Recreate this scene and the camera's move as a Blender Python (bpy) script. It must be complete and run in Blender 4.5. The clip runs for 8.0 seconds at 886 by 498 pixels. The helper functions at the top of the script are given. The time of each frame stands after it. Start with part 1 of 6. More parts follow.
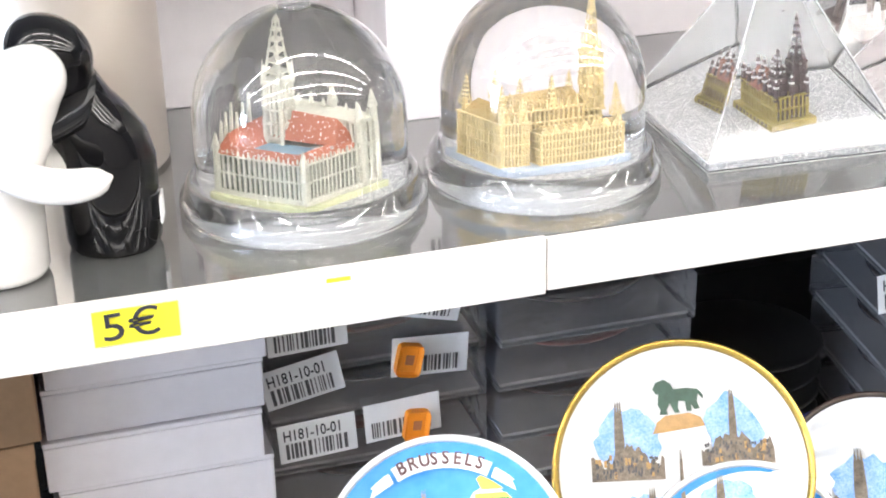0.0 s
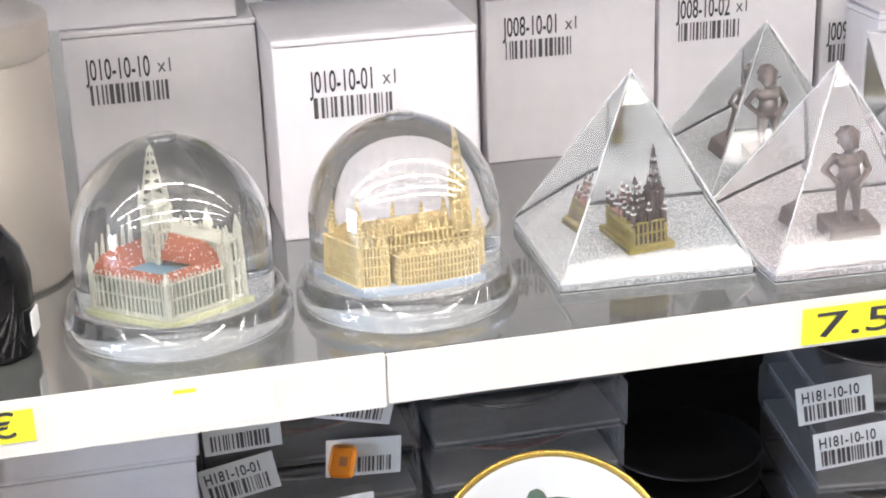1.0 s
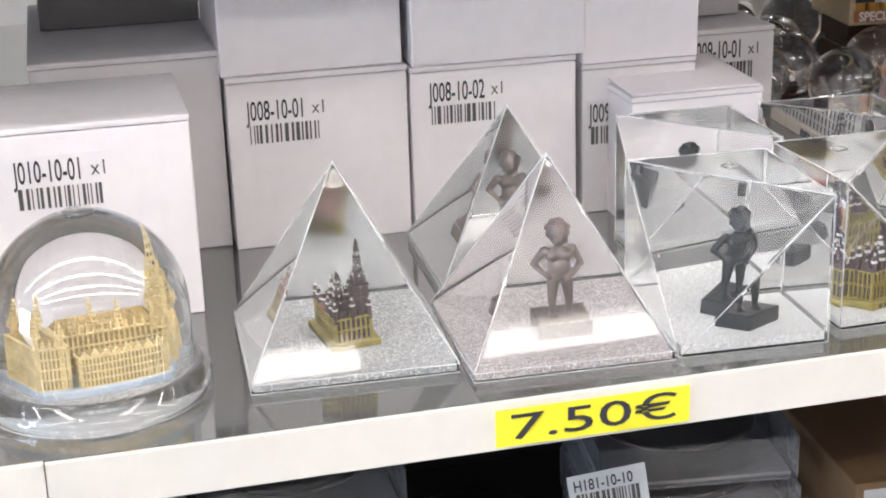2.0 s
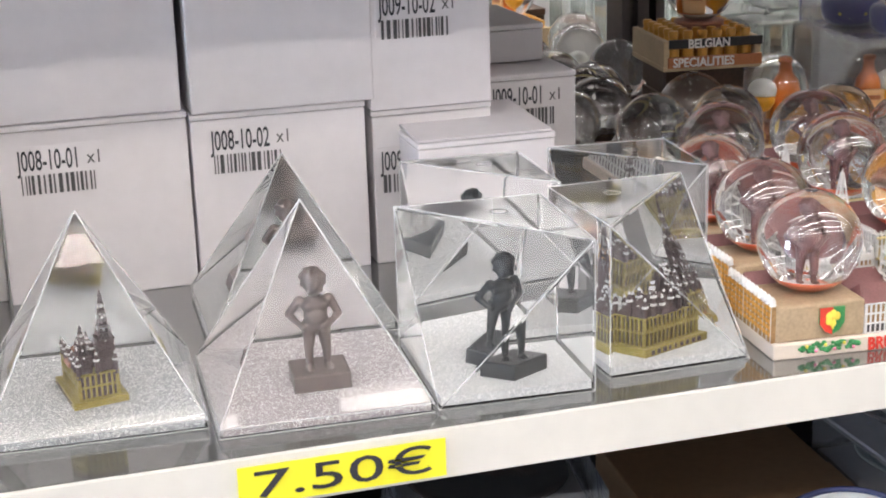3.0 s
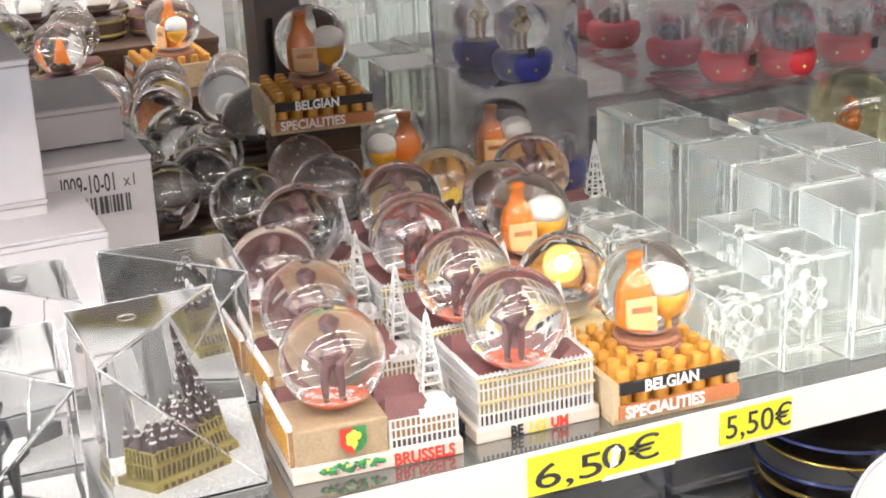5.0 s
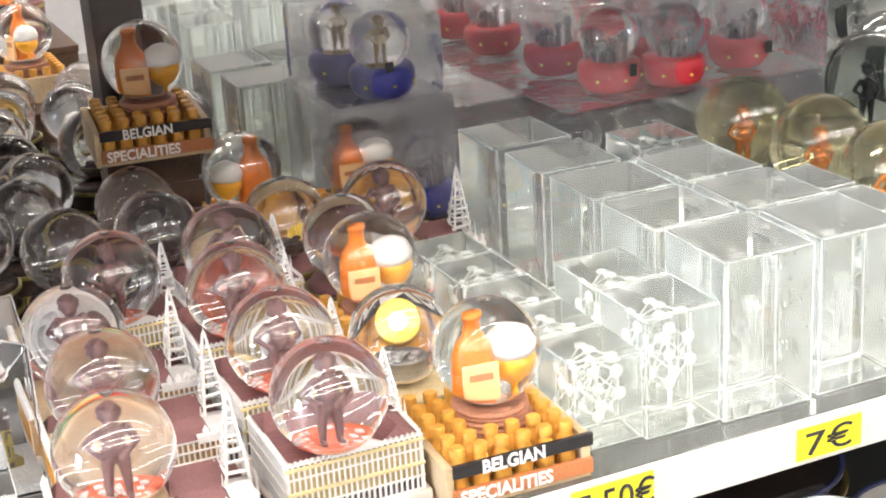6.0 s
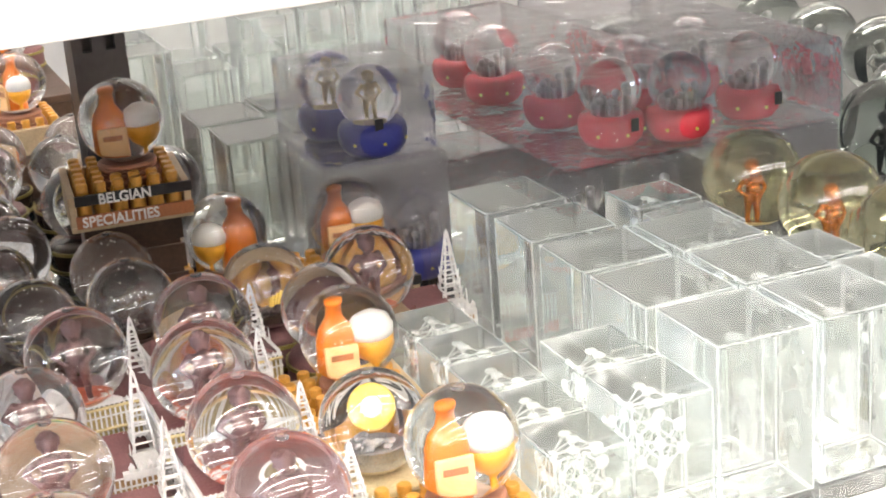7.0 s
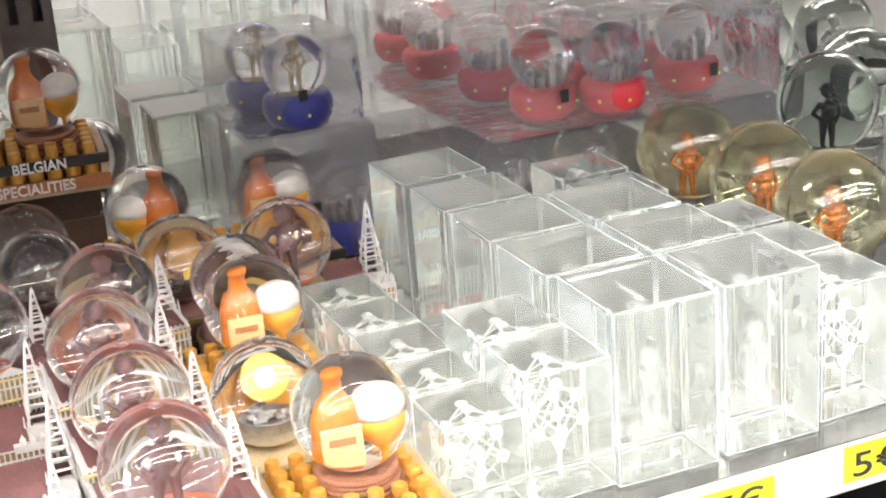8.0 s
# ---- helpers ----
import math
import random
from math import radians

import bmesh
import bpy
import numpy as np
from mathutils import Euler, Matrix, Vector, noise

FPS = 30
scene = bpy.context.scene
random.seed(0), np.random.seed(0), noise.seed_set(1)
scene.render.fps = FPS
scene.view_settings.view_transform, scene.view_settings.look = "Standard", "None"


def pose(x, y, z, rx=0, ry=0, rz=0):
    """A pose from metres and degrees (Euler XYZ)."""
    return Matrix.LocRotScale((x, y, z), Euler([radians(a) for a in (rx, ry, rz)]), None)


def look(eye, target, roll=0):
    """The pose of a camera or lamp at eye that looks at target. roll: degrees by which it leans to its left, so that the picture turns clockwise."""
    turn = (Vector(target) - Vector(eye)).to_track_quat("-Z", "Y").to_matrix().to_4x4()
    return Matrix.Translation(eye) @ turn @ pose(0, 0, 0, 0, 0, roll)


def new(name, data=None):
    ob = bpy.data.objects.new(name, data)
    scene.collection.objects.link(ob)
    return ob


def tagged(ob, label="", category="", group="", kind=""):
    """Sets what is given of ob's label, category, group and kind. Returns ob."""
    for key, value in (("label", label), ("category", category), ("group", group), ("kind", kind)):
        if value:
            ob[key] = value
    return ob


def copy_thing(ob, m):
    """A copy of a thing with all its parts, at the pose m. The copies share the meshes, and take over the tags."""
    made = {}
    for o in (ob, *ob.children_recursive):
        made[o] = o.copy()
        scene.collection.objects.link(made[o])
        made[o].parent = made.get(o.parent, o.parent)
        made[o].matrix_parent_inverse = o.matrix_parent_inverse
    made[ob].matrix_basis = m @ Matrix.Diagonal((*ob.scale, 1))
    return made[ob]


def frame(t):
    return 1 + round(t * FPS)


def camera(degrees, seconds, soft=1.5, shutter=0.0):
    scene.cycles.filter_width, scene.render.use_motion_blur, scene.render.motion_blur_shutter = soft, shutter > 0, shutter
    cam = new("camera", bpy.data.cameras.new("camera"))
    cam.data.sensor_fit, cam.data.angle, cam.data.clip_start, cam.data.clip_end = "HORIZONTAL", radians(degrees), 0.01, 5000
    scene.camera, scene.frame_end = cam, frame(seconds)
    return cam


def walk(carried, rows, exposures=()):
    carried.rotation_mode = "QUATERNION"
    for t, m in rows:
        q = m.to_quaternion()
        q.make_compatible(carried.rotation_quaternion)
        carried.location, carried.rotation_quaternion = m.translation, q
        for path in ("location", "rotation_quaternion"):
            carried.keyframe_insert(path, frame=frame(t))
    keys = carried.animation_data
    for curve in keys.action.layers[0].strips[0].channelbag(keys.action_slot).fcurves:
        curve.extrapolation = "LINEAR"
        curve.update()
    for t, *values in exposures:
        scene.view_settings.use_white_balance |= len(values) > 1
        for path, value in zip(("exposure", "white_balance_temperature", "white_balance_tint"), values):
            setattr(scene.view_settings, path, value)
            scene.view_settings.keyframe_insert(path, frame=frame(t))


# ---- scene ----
cam = camera(32.02, 8.0, soft=1.9)
EXPOSURE = [(0, 0.6, 6500, 12), (0.5, 0.5, 6500, 12), (1.5, 0.2, 6500, 12), (2.2, 0.1, 6550, 12), (3.5, 0.05, 6650, 13), (4.5, 0.28, 6750, 13), (5.2, 0.48, 6850, 13), (6.3, 0.6, 6900, 13), (8, 0.7, 6900, 13)]
PATH = [
    (0, (-0.19135, -0.49620, 1.23588), (0.07480, 0.37517, 0.82372), -1.09),
    (0.5, (-0.14808, -0.52727, 1.25438), (0.08876, 0.36675, 0.87407), -1.49),
    (1, (-0.09868, -0.55904, 1.26178), (0.10448, 0.35248, 0.90421), -2.01),
    (1.5, (-0.04062, -0.57641, 1.26107), (0.16502, 0.34076, 0.91974), -1.85),
    (2, (0.02598, -0.56198, 1.27071), (0.24849, 0.35583, 0.94188), -1.83),
    (2.2, (0.04931, -0.55940, 1.26977), (0.27839, 0.36144, 0.95423), -1.68),
    (3.3, (0.11684, -0.56232, 1.25384), (0.40225, 0.35015, 0.96067), -2.08),
    (3.5, (0.12580, -0.55743, 1.27747), (0.41927, 0.34225, 0.95430), -2.14),
    (4, (0.16738, -0.56647, 1.29923), (0.49164, 0.32159, 0.97335), -2.53),
    (4.5, (0.20454, -0.57582, 1.31080), (0.54339, 0.30977, 0.99314), -2.74),
    (5, (0.26892, -0.56664, 1.31905), (0.62051, 0.30856, 0.98677), -2.75),
    (5.2, (0.29261, -0.55321, 1.32205), (0.65517, 0.31320, 0.97869), -2.76),
    (6.3, (0.38349, -0.48507, 1.31971), (0.75364, 0.37516, 0.96901), -3.76),
    (6.5, (0.39238, -0.47737, 1.32121), (0.75349, 0.38778, 0.97321), -4.01),
    (7, (0.41089, -0.46899, 1.32836), (0.76174, 0.40486, 0.99177), -4.36),
    (7.5, (0.42352, -0.46468, 1.32767), (0.76947, 0.41189, 0.99308), -4.51),
    (8, (0.45707, -0.47636, 1.30958), (0.80207, 0.39816, 0.96873), -4.54),
]
walk(cam, [(t, look(eye, target, roll)) for t, eye, target, roll in PATH], EXPOSURE)

SH = 1.0    # height of the shelf; all plan numbers below are decimetres from the joint of the front strip
AISLE = -34.0

# ---- world and lamps ----
world = bpy.data.worlds.new("world")
scene.world = world
world.use_nodes = True
world.node_tree.nodes["Background"].inputs[0].default_value = (0.9, 0.95, 1, 1)
world.node_tree.nodes["Background"].inputs[1].default_value = 0.02
TUBE_POWER = 20.0
DOOR_POWER = 26.0


# ---- materials ----
def mat(name, col, rough=0.5, metal=0.0, trans=0.0, ior=1.45, coat=0.0, vary=0.0, scale=60.0, bump=0.0, bscale=300.0, emit=0.0, col2=None, rvary=0.0):
    m = bpy.data.materials.new(name)
    m.use_nodes = True
    nt = m.node_tree
    b = nt.nodes["Principled BSDF"]
    b.inputs["Base Color"].default_value = (*col, 1)
    b.inputs["Roughness"].default_value = rough
    b.inputs["Metallic"].default_value = metal
    b.inputs["Transmission Weight"].default_value = trans
    b.inputs["IOR"].default_value = ior
    b.inputs["Coat Weight"].default_value = coat
    if emit:
        b.inputs["Emission Color"].default_value = (*col, 1)
        b.inputs["Emission Strength"].default_value = emit
    if vary or bump or rvary:
        tc = nt.nodes.new("ShaderNodeTexCoord")
    if vary or rvary:
        n1, n2 = nt.nodes.new("ShaderNodeTexNoise"), nt.nodes.new("ShaderNodeTexNoise")
        n1.inputs["Scale"].default_value, n2.inputs["Scale"].default_value = scale, scale * 9
        n1.inputs["Detail"].default_value = 5
        for n in (n1, n2):
            nt.links.new(tc.outputs["Object"], n.inputs["Vector"])
        add = nt.nodes.new("ShaderNodeMath")
        add.operation = "ADD"
        nt.links.new(n1.outputs[0], add.inputs[0])
        nt.links.new(n2.outputs[0], add.inputs[1])
        rng = nt.nodes.new("ShaderNodeMapRange")
        rng.inputs["From Min"].default_value, rng.inputs["From Max"].default_value = 0.65, 1.35
        nt.links.new(add.outputs[0], rng.inputs["Value"])
    if vary:
        mix = nt.nodes.new("ShaderNodeMix")
        mix.data_type = "RGBA"
        other = col2 or tuple(c * (1 - vary) for c in col)
        mix.inputs[6].default_value, mix.inputs[7].default_value = (*col, 1), (*other, 1)
        nt.links.new(rng.outputs[0], mix.inputs[0])
        nt.links.new(mix.outputs[2], b.inputs["Base Color"])
    if rvary:
        r2 = nt.nodes.new("ShaderNodeMapRange")
        r2.inputs["To Min"].default_value, r2.inputs["To Max"].default_value = max(rough - rvary, 0.01), rough + rvary
        nt.links.new(rng.outputs[0], r2.inputs["Value"])
        nt.links.new(r2.outputs[0], b.inputs["Roughness"])
    if bump:
        n3, bp = nt.nodes.new("ShaderNodeTexNoise"), nt.nodes.new("ShaderNodeBump")
        n3.inputs["Scale"].default_value = bscale
        n3.inputs["Detail"].default_value = 6
        bp.inputs["Strength"].default_value, bp.inputs["Distance"].default_value = bump, 0.001
        nt.links.new(tc.outputs["Object"], n3.inputs["Vector"])
        nt.links.new(n3.outputs[0], bp.inputs["Height"])
        nt.links.new(bp.outputs[0], b.inputs["Normal"])
    return m


def hazy(m, col, fac):
    """Mixes faint pale diffuse into a clear material: a painted haze that lifts its blacks."""
    nt = m.node_tree
    out, b = nt.nodes["Material Output"], nt.nodes["Principled BSDF"]
    df, mx, tc, nz, mr = (nt.nodes.new("ShaderNode" + k) for k in ("BsdfDiffuse", "MixShader", "TexCoord", "TexNoise", "MapRange"))
    df.inputs[0].default_value = (*col, 1)
    nz.inputs["Scale"].default_value = 70
    nz.inputs["Detail"].default_value = 6
    mr.inputs["From Min"].default_value, mr.inputs["From Max"].default_value = 0.3, 0.7
    mr.inputs["To Min"].default_value, mr.inputs["To Max"].default_value = fac * 0.7, fac * 1.3
    nt.links.new(tc.outputs["Object"], nz.inputs["Vector"])
    nt.links.new(nz.outputs[0], mr.inputs["Value"])
    nt.links.new(mr.outputs[0], mx.inputs[0])
    nt.links.new(b.outputs[0], mx.inputs[1])
    nt.links.new(df.outputs[0], mx.inputs[2])
    nt.links.new(mx.outputs[0], out.inputs["Surface"])
    return m


def sheer(m, fac):
    """Lets part of what lies behind a frosted shape show through it."""
    nt = m.node_tree
    out, b = nt.nodes["Material Output"], nt.nodes["Principled BSDF"]
    tr, mx = nt.nodes.new("ShaderNodeBsdfTransparent"), nt.nodes.new("ShaderNodeMixShader")
    mx.inputs[0].default_value = fac
    nt.links.new(b.outputs[0], mx.inputs[1])
    nt.links.new(tr.outputs[0], mx.inputs[2])
    nt.links.new(mx.outputs[0], out.inputs["Surface"])
    return m


def clear_film(name, tint, gloss=0.12, rough=0.06, bloom=0.07):
    """Thin clear plastic: mostly see-through with a wrinkled gloss."""
    m = bpy.data.materials.new(name)
    m.use_nodes = True
    nt = m.node_tree
    nt.nodes.remove(nt.nodes["Principled BSDF"])
    out = nt.nodes["Material Output"]
    tr, gl, mx, fr = (nt.nodes.new("ShaderNode" + k) for k in ("BsdfTransparent", "BsdfGlossy", "MixShader", "Fresnel"))
    tr.inputs[0].default_value = (*tint, 1)
    gl.inputs["Roughness"].default_value = rough
    fr.inputs[0].default_value = 1.35 + gloss
    tc, nz, bp = (nt.nodes.new("ShaderNode" + k) for k in ("TexCoord", "TexNoise", "Bump"))
    nz.inputs["Scale"].default_value = 38
    nz.inputs["Detail"].default_value = 3
    bp.inputs["Strength"].default_value, bp.inputs["Distance"].default_value = 0.9, 0.006
    nt.links.new(tc.outputs["Object"], nz.inputs["Vector"])
    nt.links.new(nz.outputs[0], bp.inputs["Height"])
    nt.links.new(bp.outputs[0], gl.inputs["Normal"])
    nt.links.new(fr.outputs[0], mx.inputs[0])
    nt.links.new(tr.outputs[0], mx.inputs[1])
    nt.links.new(gl.outputs[0], mx.inputs[2])
    # bloom: grey diffuse share that brightens the film in place of ceiling reflections
    df, mx2 = nt.nodes.new("ShaderNodeBsdfDiffuse"), nt.nodes.new("ShaderNodeMixShader")
    df.inputs[0].default_value = (0.62, 0.60, 0.62, 1)
    mx2.inputs[0].default_value = bloom
    nt.links.new(mx.outputs[0], mx2.inputs[1])
    nt.links.new(df.outputs[0], mx2.inputs[2])
    nt.links.new(mx2.outputs[0], out.inputs["Surface"])
    return m


def glitter(name, col, spark):
    """A bed of fine flakes, some coloured near-white as painted lamp glints."""
    m = mat(name, col, 0.5, bump=0.8, bscale=900)
    nt = m.node_tree
    b = nt.nodes["Principled BSDF"]
    tc, vo, gt, mx, bp = (nt.nodes.new("ShaderNode" + k) for k in ("TexCoord", "TexVoronoi", "Math", "Mix", "Bump"))
    vo.inputs["Scale"].default_value = 2400
    gt.operation = "GREATER_THAN"
    gt.inputs[1].default_value = spark
    sep = nt.nodes.new("ShaderNodeSeparateColor")
    nt.links.new(tc.outputs["Object"], vo.inputs["Vector"])
    nt.links.new(vo.outputs["Color"], sep.inputs[0])
    nt.links.new(sep.outputs[0], gt.inputs[0])
    mx.data_type = "RGBA"
    mx.inputs[6].default_value, mx.inputs[7].default_value = (*col, 1), (0.80, 0.80, 0.80, 1)
    nt.links.new(gt.outputs[0], mx.inputs[0])
    nt.links.new(mx.outputs[2], b.inputs["Base Color"])
    bp.inputs["Strength"].default_value, bp.inputs["Distance"].default_value = 1.0, 0.0008
    nt.links.new(sep.outputs[1], bp.inputs["Height"])
    nt.links.new(bp.outputs[0], b.inputs["Normal"])
    return m


M_SHELF = mat("grey_glass_shelf", (0.105, 0.107, 0.104), 0.10, vary=0.35, scale=9, rvary=0.05, coat=1.0, ior=1.5)
M_SHELF.node_tree.nodes["Principled BSDF"].inputs["Coat IOR"].default_value = 2.0
M_SHELF.node_tree.nodes["Principled BSDF"].inputs["Coat Roughness"].default_value = 0.05
M_STRIP = mat("cream_enamel", (0.68, 0.655, 0.615), 0.38, vary=0.06, scale=14, bump=0.03, bscale=60)
M_STEEL = mat("grey_steel", (0.42, 0.41, 0.42), 0.42, metal=0.6, vary=0.15, scale=20)
M_POST = mat("dark_steel", (0.15, 0.135, 0.135), 0.4, metal=0.5, vary=0.2, scale=20)
M_DARK = mat("black_recess", (0.018, 0.017, 0.017), 0.6, vary=0.3)
M_CARD = mat("white_card", (0.82, 0.78, 0.805), 0.62, vary=0.07, scale=11, bump=0.06, bscale=500)
M_CARD2 = mat("grey_white_card", (0.68, 0.65, 0.665), 0.66, vary=0.08, scale=11, bump=0.06, bscale=500)
M_DARKCARD = mat("dark_grey_card", (0.20, 0.19, 0.19), 0.66, vary=0.1, scale=11, bump=0.06, bscale=500)
M_CARDIN = mat("card_edge", (0.34, 0.32, 0.31), 0.8, vary=0.2, scale=30)
M_BROWN = mat("brown_cardboard", (0.32, 0.19, 0.10), 0.8, vary=0.18, scale=18, bump=0.15, bscale=260)
M_LABEL = mat("label_paper", (0.82, 0.82, 0.83), 0.5, vary=0.04, scale=30)
M_BOXLABEL = mat("pale_label_paper", (0.82, 0.785, 0.81), 0.6, vary=0.04, scale=30)
M_INKGREY = mat("grey_printed_ink", (0.10, 0.095, 0.10), 0.55, vary=0.2, scale=200)
M_INK = mat("black_ink", (0.035, 0.035, 0.045), 0.55, vary=0.2, scale=200)
M_YELLOW = mat("yellow_sticker", (0.86, 0.80, 0.04), 0.42, vary=0.06, scale=25)
M_ORANGETAG = mat("orange_sticker", (0.95, 0.32, 0.02), 0.45, vary=0.08, scale=60)
M_WATER = mat("clear_liquid_dome", (1, 1, 1), 0.0, trans=1.0, ior=1.34, coat=1.0)
M_BALL = mat("clear_glass_ball", (1, 1, 1), 0.0, trans=1.0, ior=1.28, coat=1.0)
M_ACRYL = hazy(mat("clear_acrylic", (0.985, 0.99, 0.99), 0.0, trans=1.0, ior=1.38), (0.8, 0.8, 0.82), 0.025)
M_RIM = hazy(mat("clear_moulded_acrylic", (0.98, 0.985, 0.985), 0.01, trans=1.0, ior=1.40, coat=1.0), (0.8, 0.8, 0.82), 0.04)
M_CRYSTAL = hazy(mat("crystal_glass", (0.95, 0.98, 0.96), 0.0, trans=1.0, ior=1.45), (0.78, 0.82, 0.79), 0.065)
M_AMBER = mat("yellowish_glass", (0.97, 0.94, 0.60), 0.0, trans=1.0, ior=1.29, coat=1.0)
M_GREENBALL = mat("greenish_glass", (0.80, 0.86, 0.82), 0.0, trans=1.0, ior=1.30)
for m in (M_WATER, M_BALL, M_AMBER):
    m.node_tree.nodes["Principled BSDF"].inputs["Coat IOR"].default_value = 1.75
    m.node_tree.nodes["Principled BSDF"].inputs["Coat Roughness"].default_value = 0.0
M_ENGRAVE = sheer(mat("frosted_engraving", (0.88, 0.91, 0.91), 0.8, vary=0.12, scale=300), 0.90)
M_ENGRAVELINE = sheer(mat("frosted_lattice_line", (0.90, 0.93, 0.92), 0.8, vary=0.12, scale=300), 0.70)
# Whitish see-through colours that imitate the bright gleam of bevelled edges
M_EDGE = sheer(mat("acrylic_edge_glint", (0.92, 0.93, 0.93), 0.35, vary=0.1, scale=120), 0.72)
M_EDGELIT = sheer(mat("crystal_edge_glint", (0.90, 0.93, 0.91), 0.35, vary=0.1, scale=120), 0.70)
M_FILM = clear_film("clear_plastic_film", (0.95, 0.94, 0.96), 0.55, 0.10, 0.10)
M_PACKFILM = clear_film("wrinkled_pack_film", (0.97, 0.96, 0.98), 0.18, 0.10, 0.16)
M_SNOW = glitter("glitter_bed", (0.30, 0.31, 0.32), 0.76)
M_SNOWW = glitter("white_glitter_bed", (0.50, 0.51, 0.52), 0.7)
M_SNOWP = glitter("pink_glitter_bed", (0.34, 0.30, 0.31), 0.78)
M_BRONZE = mat("dull_bronze", (0.17, 0.135, 0.125), 0.42, metal=0.35, vary=0.35, scale=120, bump=0.2, bscale=700)
M_BLACKFIG = mat("black_metal_figure", (0.03, 0.032, 0.035), 0.3, metal=0.3, vary=0.3, scale=150, bump=0.2, bscale=700)
M_COPPER = mat("orange_bronze", (0.62, 0.22, 0.07), 0.25, metal=0.75, vary=0.3, scale=150, bump=0.2, bscale=700)
M_MAROON = mat("maroon_resin", (0.13, 0.06, 0.058), 0.5, vary=0.3, scale=120, bump=0.2, bscale=500)
M_ROOF = mat("maroon_roof_paint", (0.20, 0.085, 0.085), 0.55, vary=0.25, scale=90, bump=0.5, bscale=650)
M_REDROOF = glitter("glittered_brick_red_roof", (0.32, 0.105, 0.06), 0.95)
M_CHURCHROOF = mat("brown_church_roof", (0.26, 0.11, 0.075), 0.5, vary=0.4, scale=200, bump=0.8, bscale=900)
M_BLUEROOF = mat("slate_blue_roof", (0.13, 0.22, 0.28), 0.5, vary=0.25, scale=100)
M_IVORY = mat("ivory_resin", (0.60, 0.60, 0.51), 0.5, vary=0.3, scale=150, bump=1.0, bscale=900)
# Shade between the ivory columns, put into the wall colour; some dishes reuse it
M_SHADOWWALL = mat("grey_green_shade_and_dish", (0.13, 0.15, 0.12), 0.6, vary=0.35, scale=140, bump=1.0, bscale=900)
M_GRASS = mat("pale_green_base_paint", (0.55, 0.57, 0.36), 0.6, vary=0.3, scale=90)
M_GOLD = mat("old_gold_paint", (0.84, 0.68, 0.36), 0.45, metal=0.1, vary=0.35, scale=150, bump=1.0, bscale=900)
# Darker copy of the gold paint, with the shade put into its colour
M_GOLDDARK = mat("shaded_gold", (0.46, 0.34, 0.15), 0.5, metal=0.1, vary=0.4, scale=160, bump=1.0, bscale=900)
M_SLATE = mat("blue_grey_plinth", (0.36, 0.42, 0.50), 0.55, vary=0.1, scale=60)
M_OLIVE = mat("antique_gold", (0.34, 0.27, 0.07), 0.4, metal=0.3, vary=0.4, scale=160, bump=1.0, bscale=900)
M_SPIREDARK = mat("dark_spire_paint", (0.085, 0.055, 0.055), 0.45, vary=0.4, scale=160, bump=1.0, bscale=900)
M_WHITE = mat("white_resin", (0.74, 0.72, 0.70), 0.5, vary=0.18, scale=130, bump=0.35, bscale=550)
M_DARKGREY = mat("dark_grey_brown", (0.085, 0.075, 0.075), 0.6, vary=0.4, scale=150)
M_PLINTH = mat("cream_resin_plinth", (0.72, 0.62, 0.54), 0.5, vary=0.1, scale=60, bump=0.15, bscale=300)
M_WOOD = mat("pale_wood_resin", (0.46, 0.34, 0.22), 0.55, vary=0.3, scale=70, bump=0.4, bscale=300)
M_CRATE = mat("crate_wood_paint", (0.62, 0.46, 0.28), 0.55, vary=0.25, scale=60, bump=0.3, bscale=300)
M_ORANGE = mat("orange_bottle_paint", (0.80, 0.20, 0.015), 0.35, vary=0.2, scale=90)
M_AMBERBOT = mat("amber_bottle_paint", (0.74, 0.36, 0.06), 0.4, vary=0.25, scale=90, bump=0.2)
M_ORLABEL = mat("peach_paper_label", (0.88, 0.55, 0.26), 0.5, vary=0.1, scale=120)
M_FOAM = mat("white_foam_paint", (0.85, 0.83, 0.78), 0.45, vary=0.08, scale=100)
M_BEER = mat("beer_orange", (0.85, 0.40, 0.03), 0.3, vary=0.15, scale=90)
M_ROPE = mat("terracotta_rope", (0.46, 0.21, 0.13), 0.55, vary=0.3, scale=140, bump=0.6, bscale=500)
M_SIGNBLACK = mat("black_sign_paint", (0.03, 0.028, 0.028), 0.4, vary=0.3, scale=100)
M_SIGNRED = mat("rust_sign_paint", (0.55, 0.20, 0.08), 0.45, vary=0.25, scale=80)
M_LETTER = mat("white_lettering", (0.85, 0.83, 0.80), 0.5, vary=0.06, scale=200)
M_RED = mat("red_enamel", (0.72, 0.06, 0.04), 0.35, vary=0.15, scale=90)
M_DISC = mat("orange_red_disc", (0.66, 0.10, 0.03), 0.35, vary=0.25, scale=100)
M_FROST = mat("grey_frost_paint", (0.52, 0.51, 0.50), 0.5, vary=0.3, scale=200)
M_GREEN = mat("green_enamel", (0.05, 0.30, 0.10), 0.5, vary=0.35, scale=220, bump=0.5, bscale=700)
M_PINK = mat("pink_dot_paint", (0.80, 0.22, 0.36), 0.5, vary=0.1)
M_YELDOT = mat("yellow_paint", (0.85, 0.68, 0.10), 0.45, vary=0.1)
M_PALEYEL = mat("pale_yellow_paint", (0.84, 0.58, 0.10), 0.45, vary=0.2, scale=120, bump=0.4, bscale=500)
M_BLUEBASE = mat("blue_enamel", (0.05, 0.06, 0.32), 0.3, vary=0.2, scale=60)
M_REDBASE = mat("crimson_enamel", (0.70, 0.035, 0.055), 0.22, vary=0.12, scale=60, coat=0.4)
